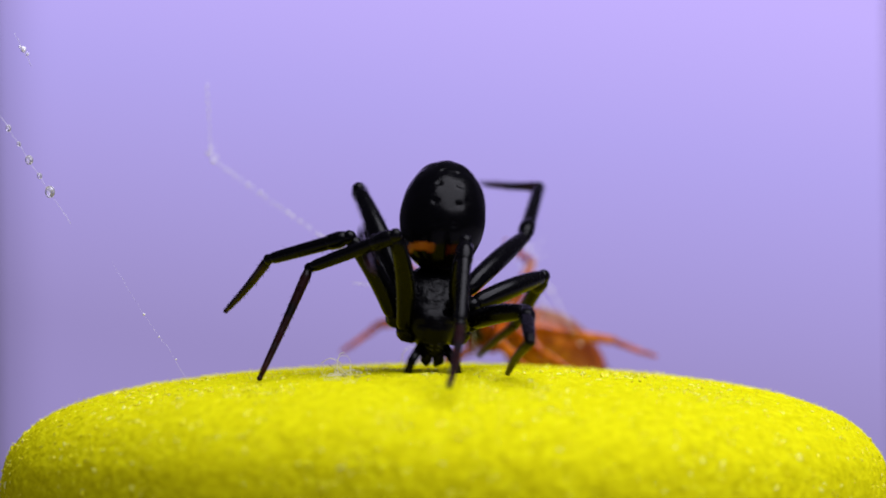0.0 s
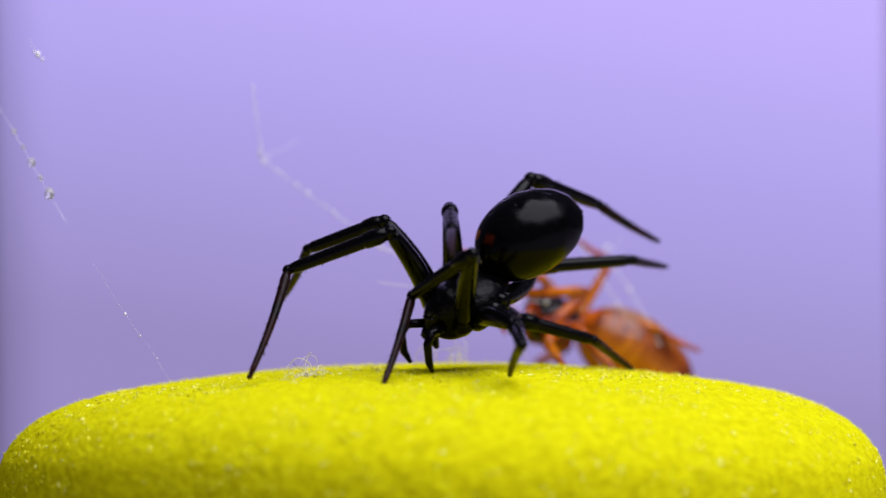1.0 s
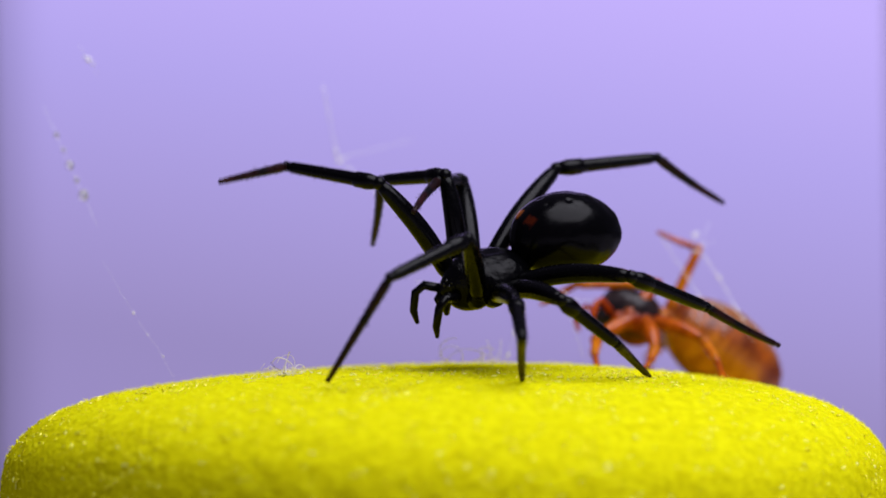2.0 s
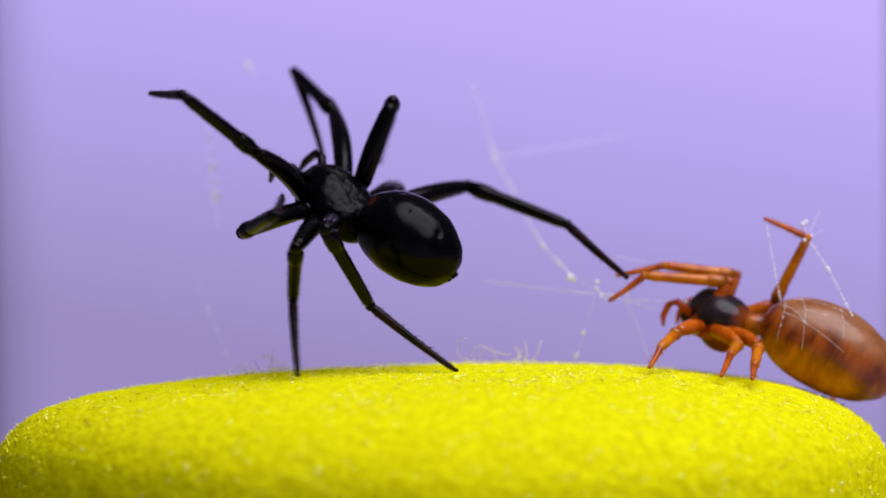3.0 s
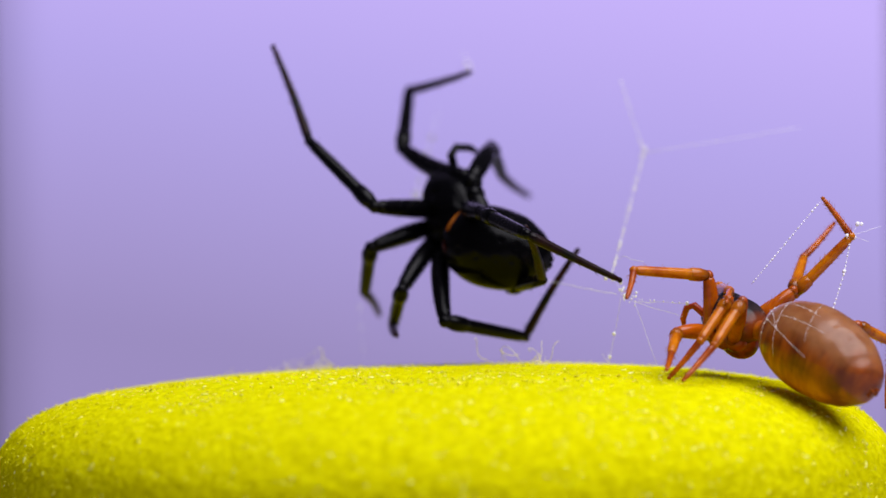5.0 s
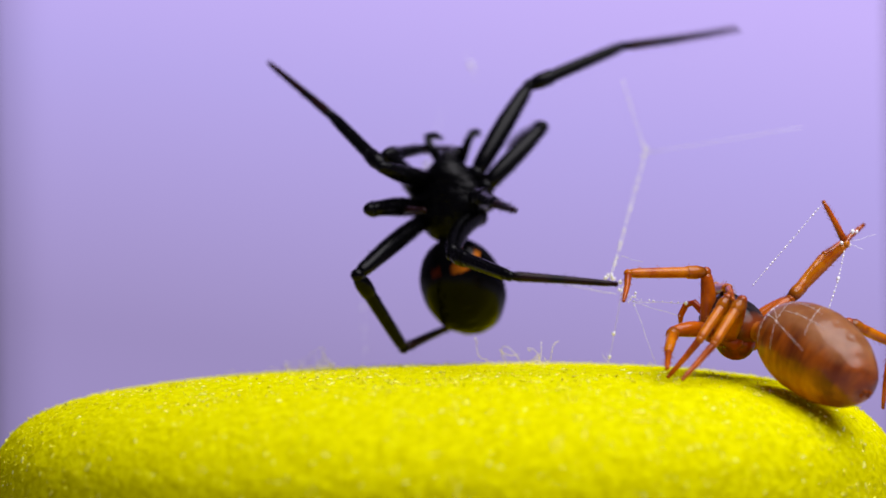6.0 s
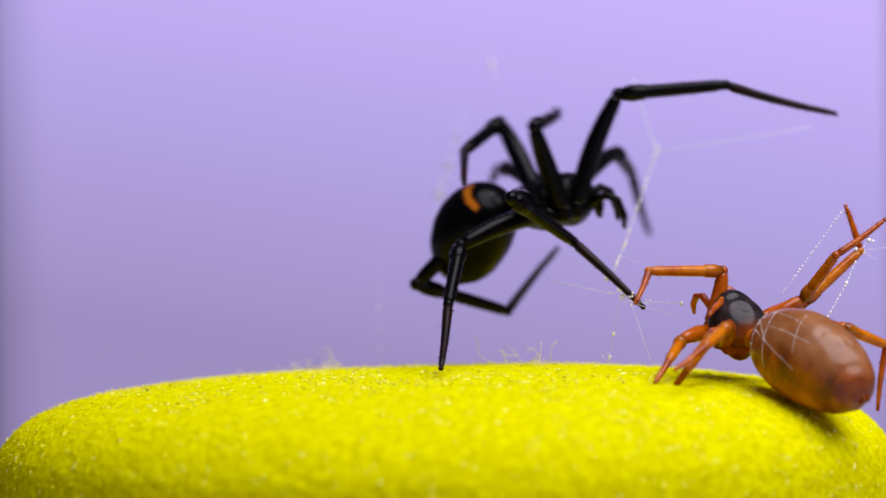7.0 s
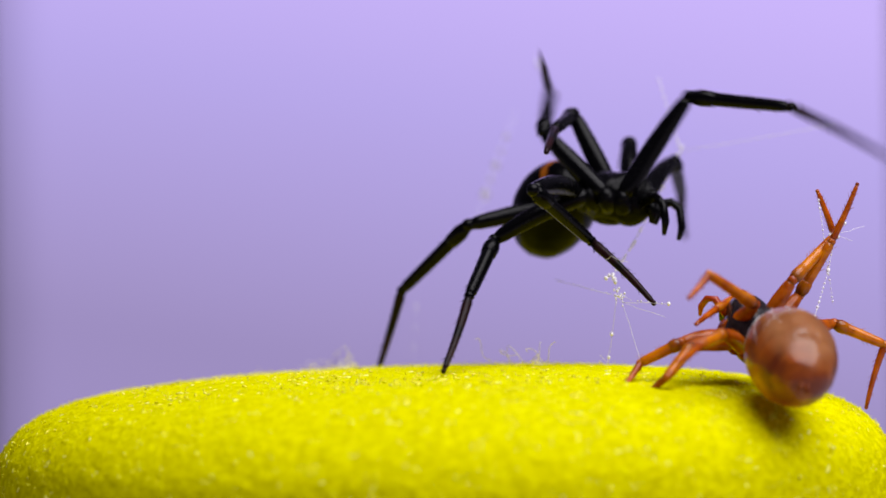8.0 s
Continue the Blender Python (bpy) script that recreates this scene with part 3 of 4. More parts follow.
def wet_abdomen(sp, size, reach, hang, seed):
    """Silk laid over the flank of the abdomen, with droplets stuck to it."""
    rng = random.Random(seed)
    sy, sz = size[0] / 2 - reach * math.cos(radians(hang)), reach * math.sin(radians(hang))

    def skin(s, a, out=0.0):
        w = max(0.0, 1 - (2 * s ** 0.93 - 1) ** 2) ** 0.5
        return (math.cos(a) * (w * size[1] / 2 + out), sy - size[0] * s, math.sin(a) * (w * size[2] / 2 + out) + sz + 0.13 * math.sin(math.pi * s))

    for lo, hi, from_a, to_a in ((0.16, 0.34, 1.6, 3.3), (0.08, 0.60, 2.5, 2.9), (0.40, 0.55, 1.5, 2.6), (0.10, 0.50, 1.8, 1.9), (0.06, 0.30, 2.1, 2.7), (0.24, 0.62, 2.3, 2.2), (0.08, 0.16, 1.7, 3.5)):
        pts = [skin(lo + (hi - lo) * i / 9, from_a + (to_a - from_a) * i / 9, 0.03) for i in range(10)]
        part("strand", mesh_of("strand", *tube(pts, [0.006] * 10, 5), SILK), sp.abdomen, "pale silk thread")
        for i in range(9):
            step = (i + rng.random()) / 10
            c = skin(lo + (hi - lo) * step, from_a + (to_a - from_a) * step, 0.03)
            r = rng.uniform(0.014, 0.04)
            part("droplet", mesh_of("droplet", *ball(c, (r, r, r), 6, 10), DROP if i % 2 else CLEAR), sp.abdomen, "small shiny droplet")


wet_abdomen(amber, (7.4, 4.2, 4.35), 4.4, 8, 61)
CHAIN = [Vector((-19.07, -4.3, 8.71)) + Vector((-0.51, 0.14, 0.79)) * k for k in (-2, 0, 1, 2, 3, 4, 6)]
TIP_LINE = web("straight beaded silk line hanging from the amber spider's leg tip", [[(0, 0, 0), (0, 0, -5.6)]], beads((0, 0, -0.3), (0, 0, -5.6), 24, 0.045, 19), 0.008, 21)
KNEE_LINE = web("sagging beaded silk line hanging from the amber spider's knee", [[(0, 0, 0), (0.12, 0, -2.0), (-0.04, 0, -5.6)], [(0, 0, 0.1), (1.3, 0.3, 1.1)], [(0, 0, 0.1), (0.9, 0, 0.0)], [(0, 0, 0), (0.15, 0, 0.75), (0.35, 0, 0.8)]],
    beads((0, 0, 0), (0.12, 0, -2.0), 8, 0.055, 17) + beads((0.12, 0, -2.0), (-0.04, 0, -5.6), 14, 0.055, 18) + knot((0.05, 0, -0.1), 5, 0.12, 0.1, 76) + [((0.15, 0, 0.75), 0.11), ((0.35, 0, 0.8), 0.08), ((0.1, 0, -1.9), 0.1)], 0.009, 23)
RIDERS = [
    pad,
    web("sticky silk strand with a row of clear droplets", [CHAIN], [(CHAIN[1], 0.25), (CHAIN[2], 0.13), (CHAIN[3], 0.2), (CHAIN[4], 0.11), (CHAIN[5], 0.14)], 0.008, 3, CLEAR),
    web("white knot of silk in the air", [[(-20.9, -1.9, 16.6), (-20.54, -1.61, 15.83), (-20.2, -1.2, 15.0)]], [((-20.54, -1.61, 15.83), 0.13), ((-20.35, -1.45, 15.6), 0.07), ((-20.7, -1.7, 15.95), 0.06)], 0.008, 5),
    web("forked silk web hanging with fine droplets", [[(-11.9, 8.9, 10.6), (-10.5, 8.6, 9.4), (-7.9, 8.4, 7.6), (-5.4, 8.3, 5.9), (-1.8, 8.2, 4.2), (-0.4, 8.9, 3.5), (1.3, 10.5, 2.8)]],
        beads((-11.9, 8.9, 10.6), (-5.4, 8.3, 5.9), 22, 0.07, 7) + beads((-5.4, 8.3, 5.9), (-1.8, 8.2, 4.2), 10, 0.07, 8) + knot((-1.8, 8.2, 4.2), 6, 0.13, 0.085, 73) + knot((-0.4, 8.9, 3.5), 6, 0.13, 0.08, 74) + knot((-11.9, 8.9, 10.6), 5, 0.16, 0.08, 75), 0.005, 11),
    web("faint single silk line slanting through the air", [[(-12, 7.7, 14.5), (-11.9, 8.9, 10.6)], [(-12.1, 17, 11.8), (-11.9, 8.9, 10.6)], [(-4.57, 4.35, 4.06), (-0.31, 8.64, 3.33)]], beads((-4.57, 4.35, 4.06), (-0.31, 8.64, 3.33), 5, 0.03, 12) + beads((-12, 7.7, 14.5), (-11.9, 8.9, 10.6), 9, 0.06, 16), 0.014, 13),
    web("silk line tied down to the foam", [[(-1.3, 8.1, -0.1), (-1.0, 8.4, 1.2), (-0.4, 8.9, 3.5)], [(-1.3, 8.1, -0.1), (-1.7, 8.0, 0.4)], [(-1.3, 8.1, -0.1), (-0.9, 7.8, 0.35)]], [((-1.0, 8.4, 1.35), 0.09), ((-1.25, 8.15, 0.2), 0.08)], 0.009, 14),
    web("thin silk strand anchored on the pad edge", [[(-15.9, -7.1, 5.3), (-14.4, -6.7, 2.7), (-13.3, -6.4, 1.1), (-12.3, -6.2, -0.6)]], [((-14.4, -6.7, 2.7), 0.06), ((-13.7, -6.5, 1.6), 0.04), ((-12.9, -6.3, 0.5), 0.04)], 0.003, 15),
    web("pale silk threads between the amber spider's legs", [[(-0.4, 8.9, 3.5), (0.6, 9.3, 3.1), (1.4, 9.7, 2.95), (2.0, 11.1, 2.93), (2.54, 12.4, 2.85)], [(1.4, 9.7, 2.95), (2.1, 12.1, 2.2)], [(1.4, 9.7, 2.95), (1.78, 10.8, -0.15)], [(0.9, 8.7, 5.0), (1.5, 9.2, 5.2), (2.3, 10.3, 4.9)]],
        knot((1.3, 9.6, 2.98), 7, 0.14, 0.05, 71) + [((2.54, 12.4, 2.85), 0.09)] + knot((0.5, 9.2, 3.15), 4, 0.1, 0.06, 72) + beads((0.6, 9.3, 3.1), (2.5, 12.3, 2.86), 7, 0.035, 25), 0.009, 27),
    lint("tuft of pale curly lint on the foam", (-4.8, -9.0), 14, (0.5, 1.3), 2.3, LINT, 31, 0.009),
    lint("small tuft of pale lint on the foam", (-4.8, -7.0), 11, (0.25, 0.3), 1.9, LINT, 33, 0.018),
    lint("single looped pale fibre on the foam", (-1.9, 2.9), 3, (0.15, 0.2), 3.4, LINT, 37, 0.016),
    lint("small curl of pale fibres on the foam", (-0.5, 4.6), 8, (0.22, 0.22), 2.0, LINT, 39, 0.016),
    lint("dark curled hairs lying on the foam", (-4.4, -8.6), 3, (0.6, 1.0), 1.1, DARK_LINT, 47, 0.012),
]


# ---- what moves ----
def motions():
    for thing in RIDERS:
        walk(thing, stage_rows())
    black.stance(0, (-0.48, -5.45, 2.68), (-65, -4, -174), (1, 81),
        (-87, 48, -95, -46, -96, -27), (-57, 6, -89, -18, 102, -18), (46, 15, 111, -33, 114, -20), (61, 23, 80, 27, 123, 3), (-95, 50, 144, -16, -146, -61), (-143, 56, 155, -13, 122, -30), (111, 39, -87, -11, -87, -13), (117, 46, 86, -16, 87, -19))
    black.stance(0.1, (-0.91, -4.30, 3.17), (-48, -12, 153), (20, 71),
        (-70, 41, -100, -45, -98, -27), (-43, 1, -88, -15, 106, -20), (47, 4, 51, 4, 148, -28), (47, 33, 69, 2, 74, -10), (-86, 38, 144, -15, -151, -62), (-124, 44, 151, -11, 123, -33), (-109, 34, -84, -13, -88, -16), (100, 41, 94, 34, 48, -5))
    black.stance(0.2, (-0.27, -4.90, 3.10), (-37, -4, 173), (68, 68),
        (-76, 28, 113, -40, -101, -23), (-54, 7, -95, -20, 103, -23), (40, 13, 83, -24, 89, -18), (70, 10, 70, 19, 67, -3), (-98, 45, 143, -21, -142, -59), (-169, 67, 163, -18, 135, -35), (-113, 44, -86, -14, -88, -16), (103, 42, 90, -13, 88, -14))
    black.stance(0.3, (-0.73, -4.49, 3.11), (-53, 2, 160), (47, 48),
        (-84, 35, 108, -37, -93, -31), (-60, 0, -89, -15, 96, -23), (43, 5, 79, -15, 85, -23), (44, 17, 75, -22, 92, -15), (-94, 45, 147, -18, -137, -58), (-143, 48, 156, -17, 121, -31), (-111, 36, -84, -9, -86, -16), (109, 47, 83, -15, 86, -16))
    black.stance(0.4, (-1.42, -4.54, 3.14), (-49, 3, 159), (46, 55),
        (-88, 34, 102, -37, -91, -31), (-56, -4, -84, -15, 96, -20), (59, -8, 49, -2, 50, -12), (59, 22, 52, 7, 78, 0), (-92, 45, 147, -18, -125, -58), (-146, 51, 147, -17, 114, -34), (-102, 38, -84, -11, -86, -16), (92, 51, 68, 11, 59, -7))
    black.stance(0.5, (-0.54, -4.87, 2.80), (-55, -13, 150), (21, 64),
        (-89, 47, 110, -41, -93, -32), (-57, 4, -89, -12, 96, -20), (60, -4, 66, -9, 55, -26), (62, 8, 64, 18, 124, 25), (-99, 46, 155, -21, -124, -56), (-152, 52, 150, -16, 116, -33), (-101, 46, -85, -21, -85, -13), (71, 38, 66, -8, 83, -13))
    black.stance(0.7, (-0.25, -5.27, 2.58), (-33, -8, 145), (-3, 56),
        (-89, 42, 103, -11, -128, -68), (-60, 2, -88, -12, 98, -17), (70, -6, 51, -7, 52, -23), (52, 17, 42, -5, 83, -16), (-98, 46, 163, -20, -122, -54), (165, 60, 156, -19, 109, -28), (-98, 45, -84, -14, -77, -7), (86, 56, 65, -5, 71, -11))
    black.stance(0.8, (0.42, -5.04, 2.67), (-35, -17, 138), (25, 46),
        (-93, 43, 108, -14, -117, -60), (-70, 3, -85, -11, 95, -17), (83, -1, 33, -14, 51, -20), (66, 15, 45, -8, 60, -17), (-106, 40, 166, -20, -119, -52), (-174, 54, 149, -21, 108, -27), (-91, 46, -89, -13, -89, -13), (87, 53, 55, 23, 36, -13))
    black.stance(1, (1.01, -4.99, 3.06), (-30, -13, 123), (10, 52),
        (-85, 33, 125, -21, -108, -43), (-70, -4, -87, -11, 96, -17), (77, -6, 25, -15, 63, -19), (76, 13, 25, 3, 68, -4), (-115, 39, 166, -19, -123, -57), (-169, 56, 153, -17, 109, -29), (-91, 49, -89, -15, -90, -13), (43, 50, 51, -13, 49, -21))
    black.stance(1.2, (2.55, -5.39, 2.57), (-47, -19, 117), (-4, 58),
        (-84, 38, -119, -15, 149, -45), (-69, 13, -93, -16, 107, -20), (31, 10, 68, -20, 85, -26), (16, 19, 53, -1, 57, -3), (-125, 41, 176, -20, -138, -50), (-172, 53, 153, -6, 110, -23), (110, 54, -94, -23, -90, -17), (100, 59, 63, 21, 29, -19))
    black.stance(2.3, (1.38, -3.86, 4.89), (-11, -20, 120), (17, 23),
        (-103, 24, -139, -21, 141, -59), (-89, -7, -86, -22, 85, -26), (-74, -8, 39, -30, 61, -19), (-50, -2, 39, -19, 34, -26), (-171, 55, 142, 20, -117, -1), (-43, 80, 123, 0, 94, -42), (89, 52, -107, 4, -108, -19), (32, 28, 8, -2, 45, -27))
    black.stance(2.5, (-0.50, -4.33, 5.09), (-12, -22, 112), (14, 24),
        (-114, 32, -131, -24, 110, -72), (-120, -1, -108, -20, 108, -32), (-72, -3, 67, -22, 51, -38), (-54, 3, 20, -20, 30, -25), (130, 77, 140, 23, -117, -19), (8, 74, 102, 3, 94, -36), (70, 59, -95, -6, -93, -21), (-5, 20, -4, -6, 35, -17))
    black.stance(2.7, (-4.21, -1.94, 5.69), (26, -23, 107), (2, 21),
        (-179, 7, -140, -12, 125, -34), (-119, -10, -90, -26, 83, -27), (-94, -6, 83, -17, -61, -41), (-55, -7, 39, -19, 3, -22), (85, 47, 134, 31, -91, -32), (58, 52, 72, 34, 59, -5), (66, 15, -66, -16, -76, -11), (-6, 30, -12, -20, -1, -25))
    black.stance(2.9, (-5.26, -0.49, 7.75), (43, 6, 64), (-20, -7),
        (-117, 7, -162, 29, 148, 18), (-154, -30, -65, 3, 84, 30), (-82, -35, 74, -29, -52, -34), (-86, -8, 57, -33, 7, -36), (107, 40, 115, 28, -67, -41), (-90, 24, 91, 33, 55, -18), (62, 21, -88, -20, -87, -15), (27, 16, -30, -21, -41, -43))
    black.stance(3, (-5.15, -0.97, 8.01), (50, -15, 44), (-34, -10),
        (-112, 20, -135, 30, 108, 3), (-130, -14, -67, 10, 88, 11), (-99, -14, 95, -35, -85, -48), (-90, 0, 62, -41, 3, -38), (97, 38, 116, 25, -67, -49), (-12, 68, 93, -12, 98, -22), (76, 9, -82, -20, -86, -14), (45, 12, -20, -21, -51, -31))
    black.stance(3.1, (-5.52, -0.92, 8.03), (61, -13, 68), (18, -6),
        (-127, 26, -129, 18, 156, 15), (-137, -8, -116, 0, 51, 8), (-106, -12, 95, -38, -77, -47), (-93, -3, 59, -37, -1, -36), (98, 33, 111, 28, -77, -38), (-11, 76, 101, 1, 94, -19), (70, 30, -56, -21, -97, -28), (40, 12, -11, -20, -43, -31))
    black.stance(3.2, (-5.30, -0.97, 9.50), (50, -29, 35), (-43, -20),
        (-120, 19, -131, 22, 149, 17), (-96, -15, -113, 0, 96, 14), (-102, -21, 94, -41, -75, -50), (-93, -12, 58, -38, 2, -37), (100, 14, 116, 32, -80, -38), (100, 56, 98, -22, 90, -19), (59, 32, -77, -21, -98, -20), (53, -1, -18, -20, -31, -35))
    black.stance(3.3, (-4.69, -0.70, 8.65), (54, -21, 24), (-42, -10),
        (-108, 13, -130, 34, 100, 19), (-112, -15, -67, 5, 126, 15), (-95, -17, 98, -41, -84, -43), (-91, -6, 65, -37, -3, -38), (105, 24, 107, 26, -93, -32), (177, 86, 96, -35, 99, -5), (37, 46, -86, -28, -110, -17), (56, 11, -11, -22, -29, -36))
    black.stance(3.4, (-3.56, 0.85, 8.65), (50, -13, 33), (-42, -11),
        (-113, 16, -152, 21, 155, 9), (-122, -25, -70, 1, 84, -18), (-103, -11, 90, -19, -70, -14), (-97, -8, 65, -36, -2, -40), (113, 23, 105, 24, -68, -8), (-157, 77, 98, -29, 71, -7), (82, 34, -67, -10, -100, -17), (60, 13, -26, -19, -20, -39))
    black.stance(3.5, (-2.33, 0.66, 9.21), (56, -12, 26), (-48, -14),
        (-111, 23, -133, 13, 143, -5), (-120, -29, -81, -13, 89, -11), (-112, -19, 90, -11, -85, -10), (-100, -12, 70, -33, -11, -45), (101, 19, 115, 32, -82, -17), (112, 79, 97, -22, 86, -19), (77, 35, -68, -25, -100, -16), (67, 14, -28, -20, -18, -46))
    black.stance(3.6, (-0.30, 0.95, 9.70), (49, -9, 13), (-59, -17),
        (-105, 25, -132, 29, 108, 13), (-111, -5, -110, -40, 95, -17), (-115, -23, 70, -7, -119, -14), (-100, -10, 79, -40, -37, -48), (95, 31, 106, 28, -87, -34), (-37, 84, 99, -21, 104, -14), (71, 38, -74, -30, -102, -24), (71, 19, -40, -27, -45, -43))
    black.stance(3.7, (1.01, 2.34, 10.35), (58, -6, 14), (-67, -17),
        (-122, 38, 119, 41, 101, 36), (-111, -10, -112, 10, 97, 9), (-117, -17, 66, -21, -63, 25), (-102, -13, 84, -37, -30, -60), (95, 36, 101, 23, -94, -38), (40, 76, 102, -27, 47, 51), (64, 36, -75, -37, -106, -20), (-76, 14, 36, -26, 23, -59))
    black.stance(3.8, (1.82, 2.49, 10.73), (61, -8, 8), (-66, -18),
        (-116, 11, -163, 28, 131, 15), (-124, 0, -69, 12, 84, 9), (-116, -19, 72, -9, -74, 13), (-106, -21, 89, -34, -47, -50), (98, 27, 103, 17, -84, 7), (81, 71, 82, 30, 73, 19), (69, 41, -72, -40, -106, -20), (-80, 11, 46, -25, 22, -48))
    black.stance(3.9, (-0.87, 2.58, 10.34), (56, -23, 6), (-59, -17),
        (-112, 1, 147, 21, 119, 10), (-110, -8, -51, 25, 77, 16), (-107, -26, 70, -11, -62, 3), (-94, -26, 82, -30, -49, -38), (148, 42, 62, 2, -80, -26), (-79, 84, 55, 6, 55, -23), (70, 38, -71, -42, -98, -20), (-79, 9, 53, -22, 14, -58))
    black.stance(4, (-0.68, 3.62, 11.06), (61, -24, -18), (-60, -27),
        (-113, -2, 166, 31, 134, 47), (-123, -26, -158, 22, 80, 36), (-85, -53, 66, -3, -73, 5), (-85, -36, 87, -42, -64, -21), (132, 22, 88, 19, -67, -14), (99, 27, 52, -17, 84, -37), (87, -25, -79, -16, -98, -14), (-94, -2, 46, -20, 0, -41))
    black.stance(4.1, (-0.37, 3.38, 9.69), (59, -26, -35), (-26, -35),
        (-123, -7, 163, 32, 131, 64), (-111, -39, -176, -33, 150, -31), (-40, -52, 101, 13, -74, 7), (-102, -21, 49, -36, -25, 10), (143, 6, 83, 32, -60, 1), (99, 16, 65, -4, 56, -42), (88, -9, -76, -19, -100, -14), (-86, -16, 65, -8, -24, -21))
    black.stance(4.2, (-0.68, 5.90, 9.22), (70, -42, -57), (-35, -7),
        (-168, 10, 146, 18, -161, 19), (-128, -21, -163, -47, 109, -44), (-66, -46, 49, 11, -85, 24), (-86, -41, 42, 0, -5, 60), (136, 9, 81, 31, -49, 3), (97, 30, 42, -15, 79, -31), (77, -23, -79, -16, -94, -11), (-78, 1, 64, -9, 8, -42))
    black.stance(4.4, (0.11, 7.05, 8.35), (56, -39, -27), (-68, -7),
        (-130, -6, 155, 26, 157, 58), (-127, -31, 100, -38, 88, -32), (-39, -61, 47, 19, -87, 12), (-63, -42, 41, 23, -109, 87), (152, 16, 75, 32, -46, 0), (116, 39, 45, -12, 80, -28), (60, -50, -67, -3, -52, 23), (-95, 3, 56, -14, 14, -28))
    black.stance(4.5, (0.11, 7.36, 7.58), (80, -44, -62), (-46, -10),
        (-135, -6, 163, 34, 147, 59), (-134, -24, 104, -33, 93, -31), (-72, -44, 48, 16, -87, 12), (-75, -42, 46, 6, -59, 77), (140, 7, 72, 36, -42, 3), (101, 24, 50, -12, 80, -20), (27, -53, -71, 5, -54, 22), (-88, 4, 57, -12, 2, -30))
    black.stance(4.7, (0.68, 6.64, 6.87), (79, -42, -62), (-48, -1),
        (-129, 0, 146, 38, 134, 63), (-139, -18, 104, -37, 87, -25), (-107, -28, 104, -30, -91, -8), (-80, -37, 42, 3, -37, 73), (133, 11, 78, 35, -46, 2), (80, 20, 72, -14, 69, -12), (18, -72, -69, 11, -88, 42), (-87, 3, -68, -10, 19, -24))
    black.stance(5.8, (-0.45, 5.10, 11.81), (77, -14, -6), (22, -71),
        (-109, 2, 138, 41, 113, 31), (-116, -3, 70, 7, 73, 10), (-124, -39, 70, 7, -72, 2), (-118, -25, 61, -48, -2, 2), (85, 29, 98, 41, -96, 26), (63, 41, 97, -25, 94, -12), (-73, 0, -77, -24, -112, -16), (-84, -23, -70, -15, -2, -33))
    black.stance(6, (0.37, 4.20, 8.37), (81, -3, -19), (50, -69),
        (-110, 4, 123, 30, 129, 29), (-108, 22, 70, 5, 70, 2), (-115, -1, 74, 1, -72, -2), (-121, -23, 59, -41, 53, 14), (45, 49, 13, 22, 0, 8), (35, 40, 100, -2, 100, -7), (-94, 3, -80, -6, -80, -5), (-102, -16, -61, -11, 9, -5))
    black.stance(6.2, (3.33, 3.90, 8.13), (39, -21, -71), (-99, -58),
        (66, 22, 77, -8, 81, -3), (128, 67, 86, -11, 86, -9), (152, 9, 95, -50, -56, -16), (130, -22, 35, -17, -8, 9), (-81, 70, 8, 2, 11, -25), (-172, 19, 81, -14, 83, -4), (-133, -43, -99, -28, -100, -36), (-94, -17, -58, -18, 31, -18))
    black.stance(6.3, (2.63, 2.36, 7.96), (56, 31, 12), (128, -53),
        (61, 5, 71, -3, 78, -3), (113, 13, 64, 5, 78, -4), (132, -9, 82, -48, -67, -14), (125, -31, 42, -16, -20, 8), (179, 37, -124, 60, 97, 53), (-105, 45, 57, 6, 61, -2), (-139, -14, -94, -33, -92, -40), (-97, -8, -59, -14, 42, -13))
    black.stance(6.5, (2.48, 2.96, 9.85), (24, -14, -87), (-176, -66),
        (76, 37, 69, 2, 54, -10), (157, 30, 92, -20, 88, -2), (171, 16, 178, -78, -64, -16), (100, -39, 78, -6, 84, -9), (-34, 58, 21, 21, 32, 12), (-179, 45, 65, 27, 64, 12), (-124, -37, -98, -39, -82, -62), (-86, -14, 48, -22, -34, -35))
    black.stance(6.7, (2.96, 3.35, 9.04), (8, 3, -89), (141, -59),
        (69, 16, 65, 8, 43, -22), (114, 39, 92, -11, 93, -12), (130, 34, -94, -17, -88, -17), (-165, -54, 30, 9, 58, 39), (-36, 80, 61, 47, 70, 36), (-92, 27, 54, -8, 15, -34), (-130, -31, -97, -26, -73, -62), (-87, -8, 49, -20, -29, -34))
    black.stance(6.9, (4.19, 3.38, 8.39), (8, -9, -102), (133, -43),
        (59, 27, 76, -17, 79, -15), (125, 51, 95, -18, 93, -9), (156, 49, -94, -30, -85, -11), (-179, -35, 27, -8, 48, 42), (-8, 47, -4, 6, 21, -14), (-175, 57, 75, 24, 81, 11), (-131, -32, -100, -26, -89, -54), (-91, -3, 48, -23, -39, -35))
    black.stance(7, (5.48, 3.06, 8.00), (9, 12, -83), (140, -26),
        (61, 23, 79, -11, 77, -32), (120, 19, 97, 1, 93, -6), (122, 50, -117, -21, -91, -21), (-179, -36, 32, -15, 49, 38), (-8, 69, -4, 4, 15, -14), (-135, 63, 74, 9, 87, 4), (-151, -17, -101, -41, -96, -39), (-100, 6, 54, -22, -35, -39))
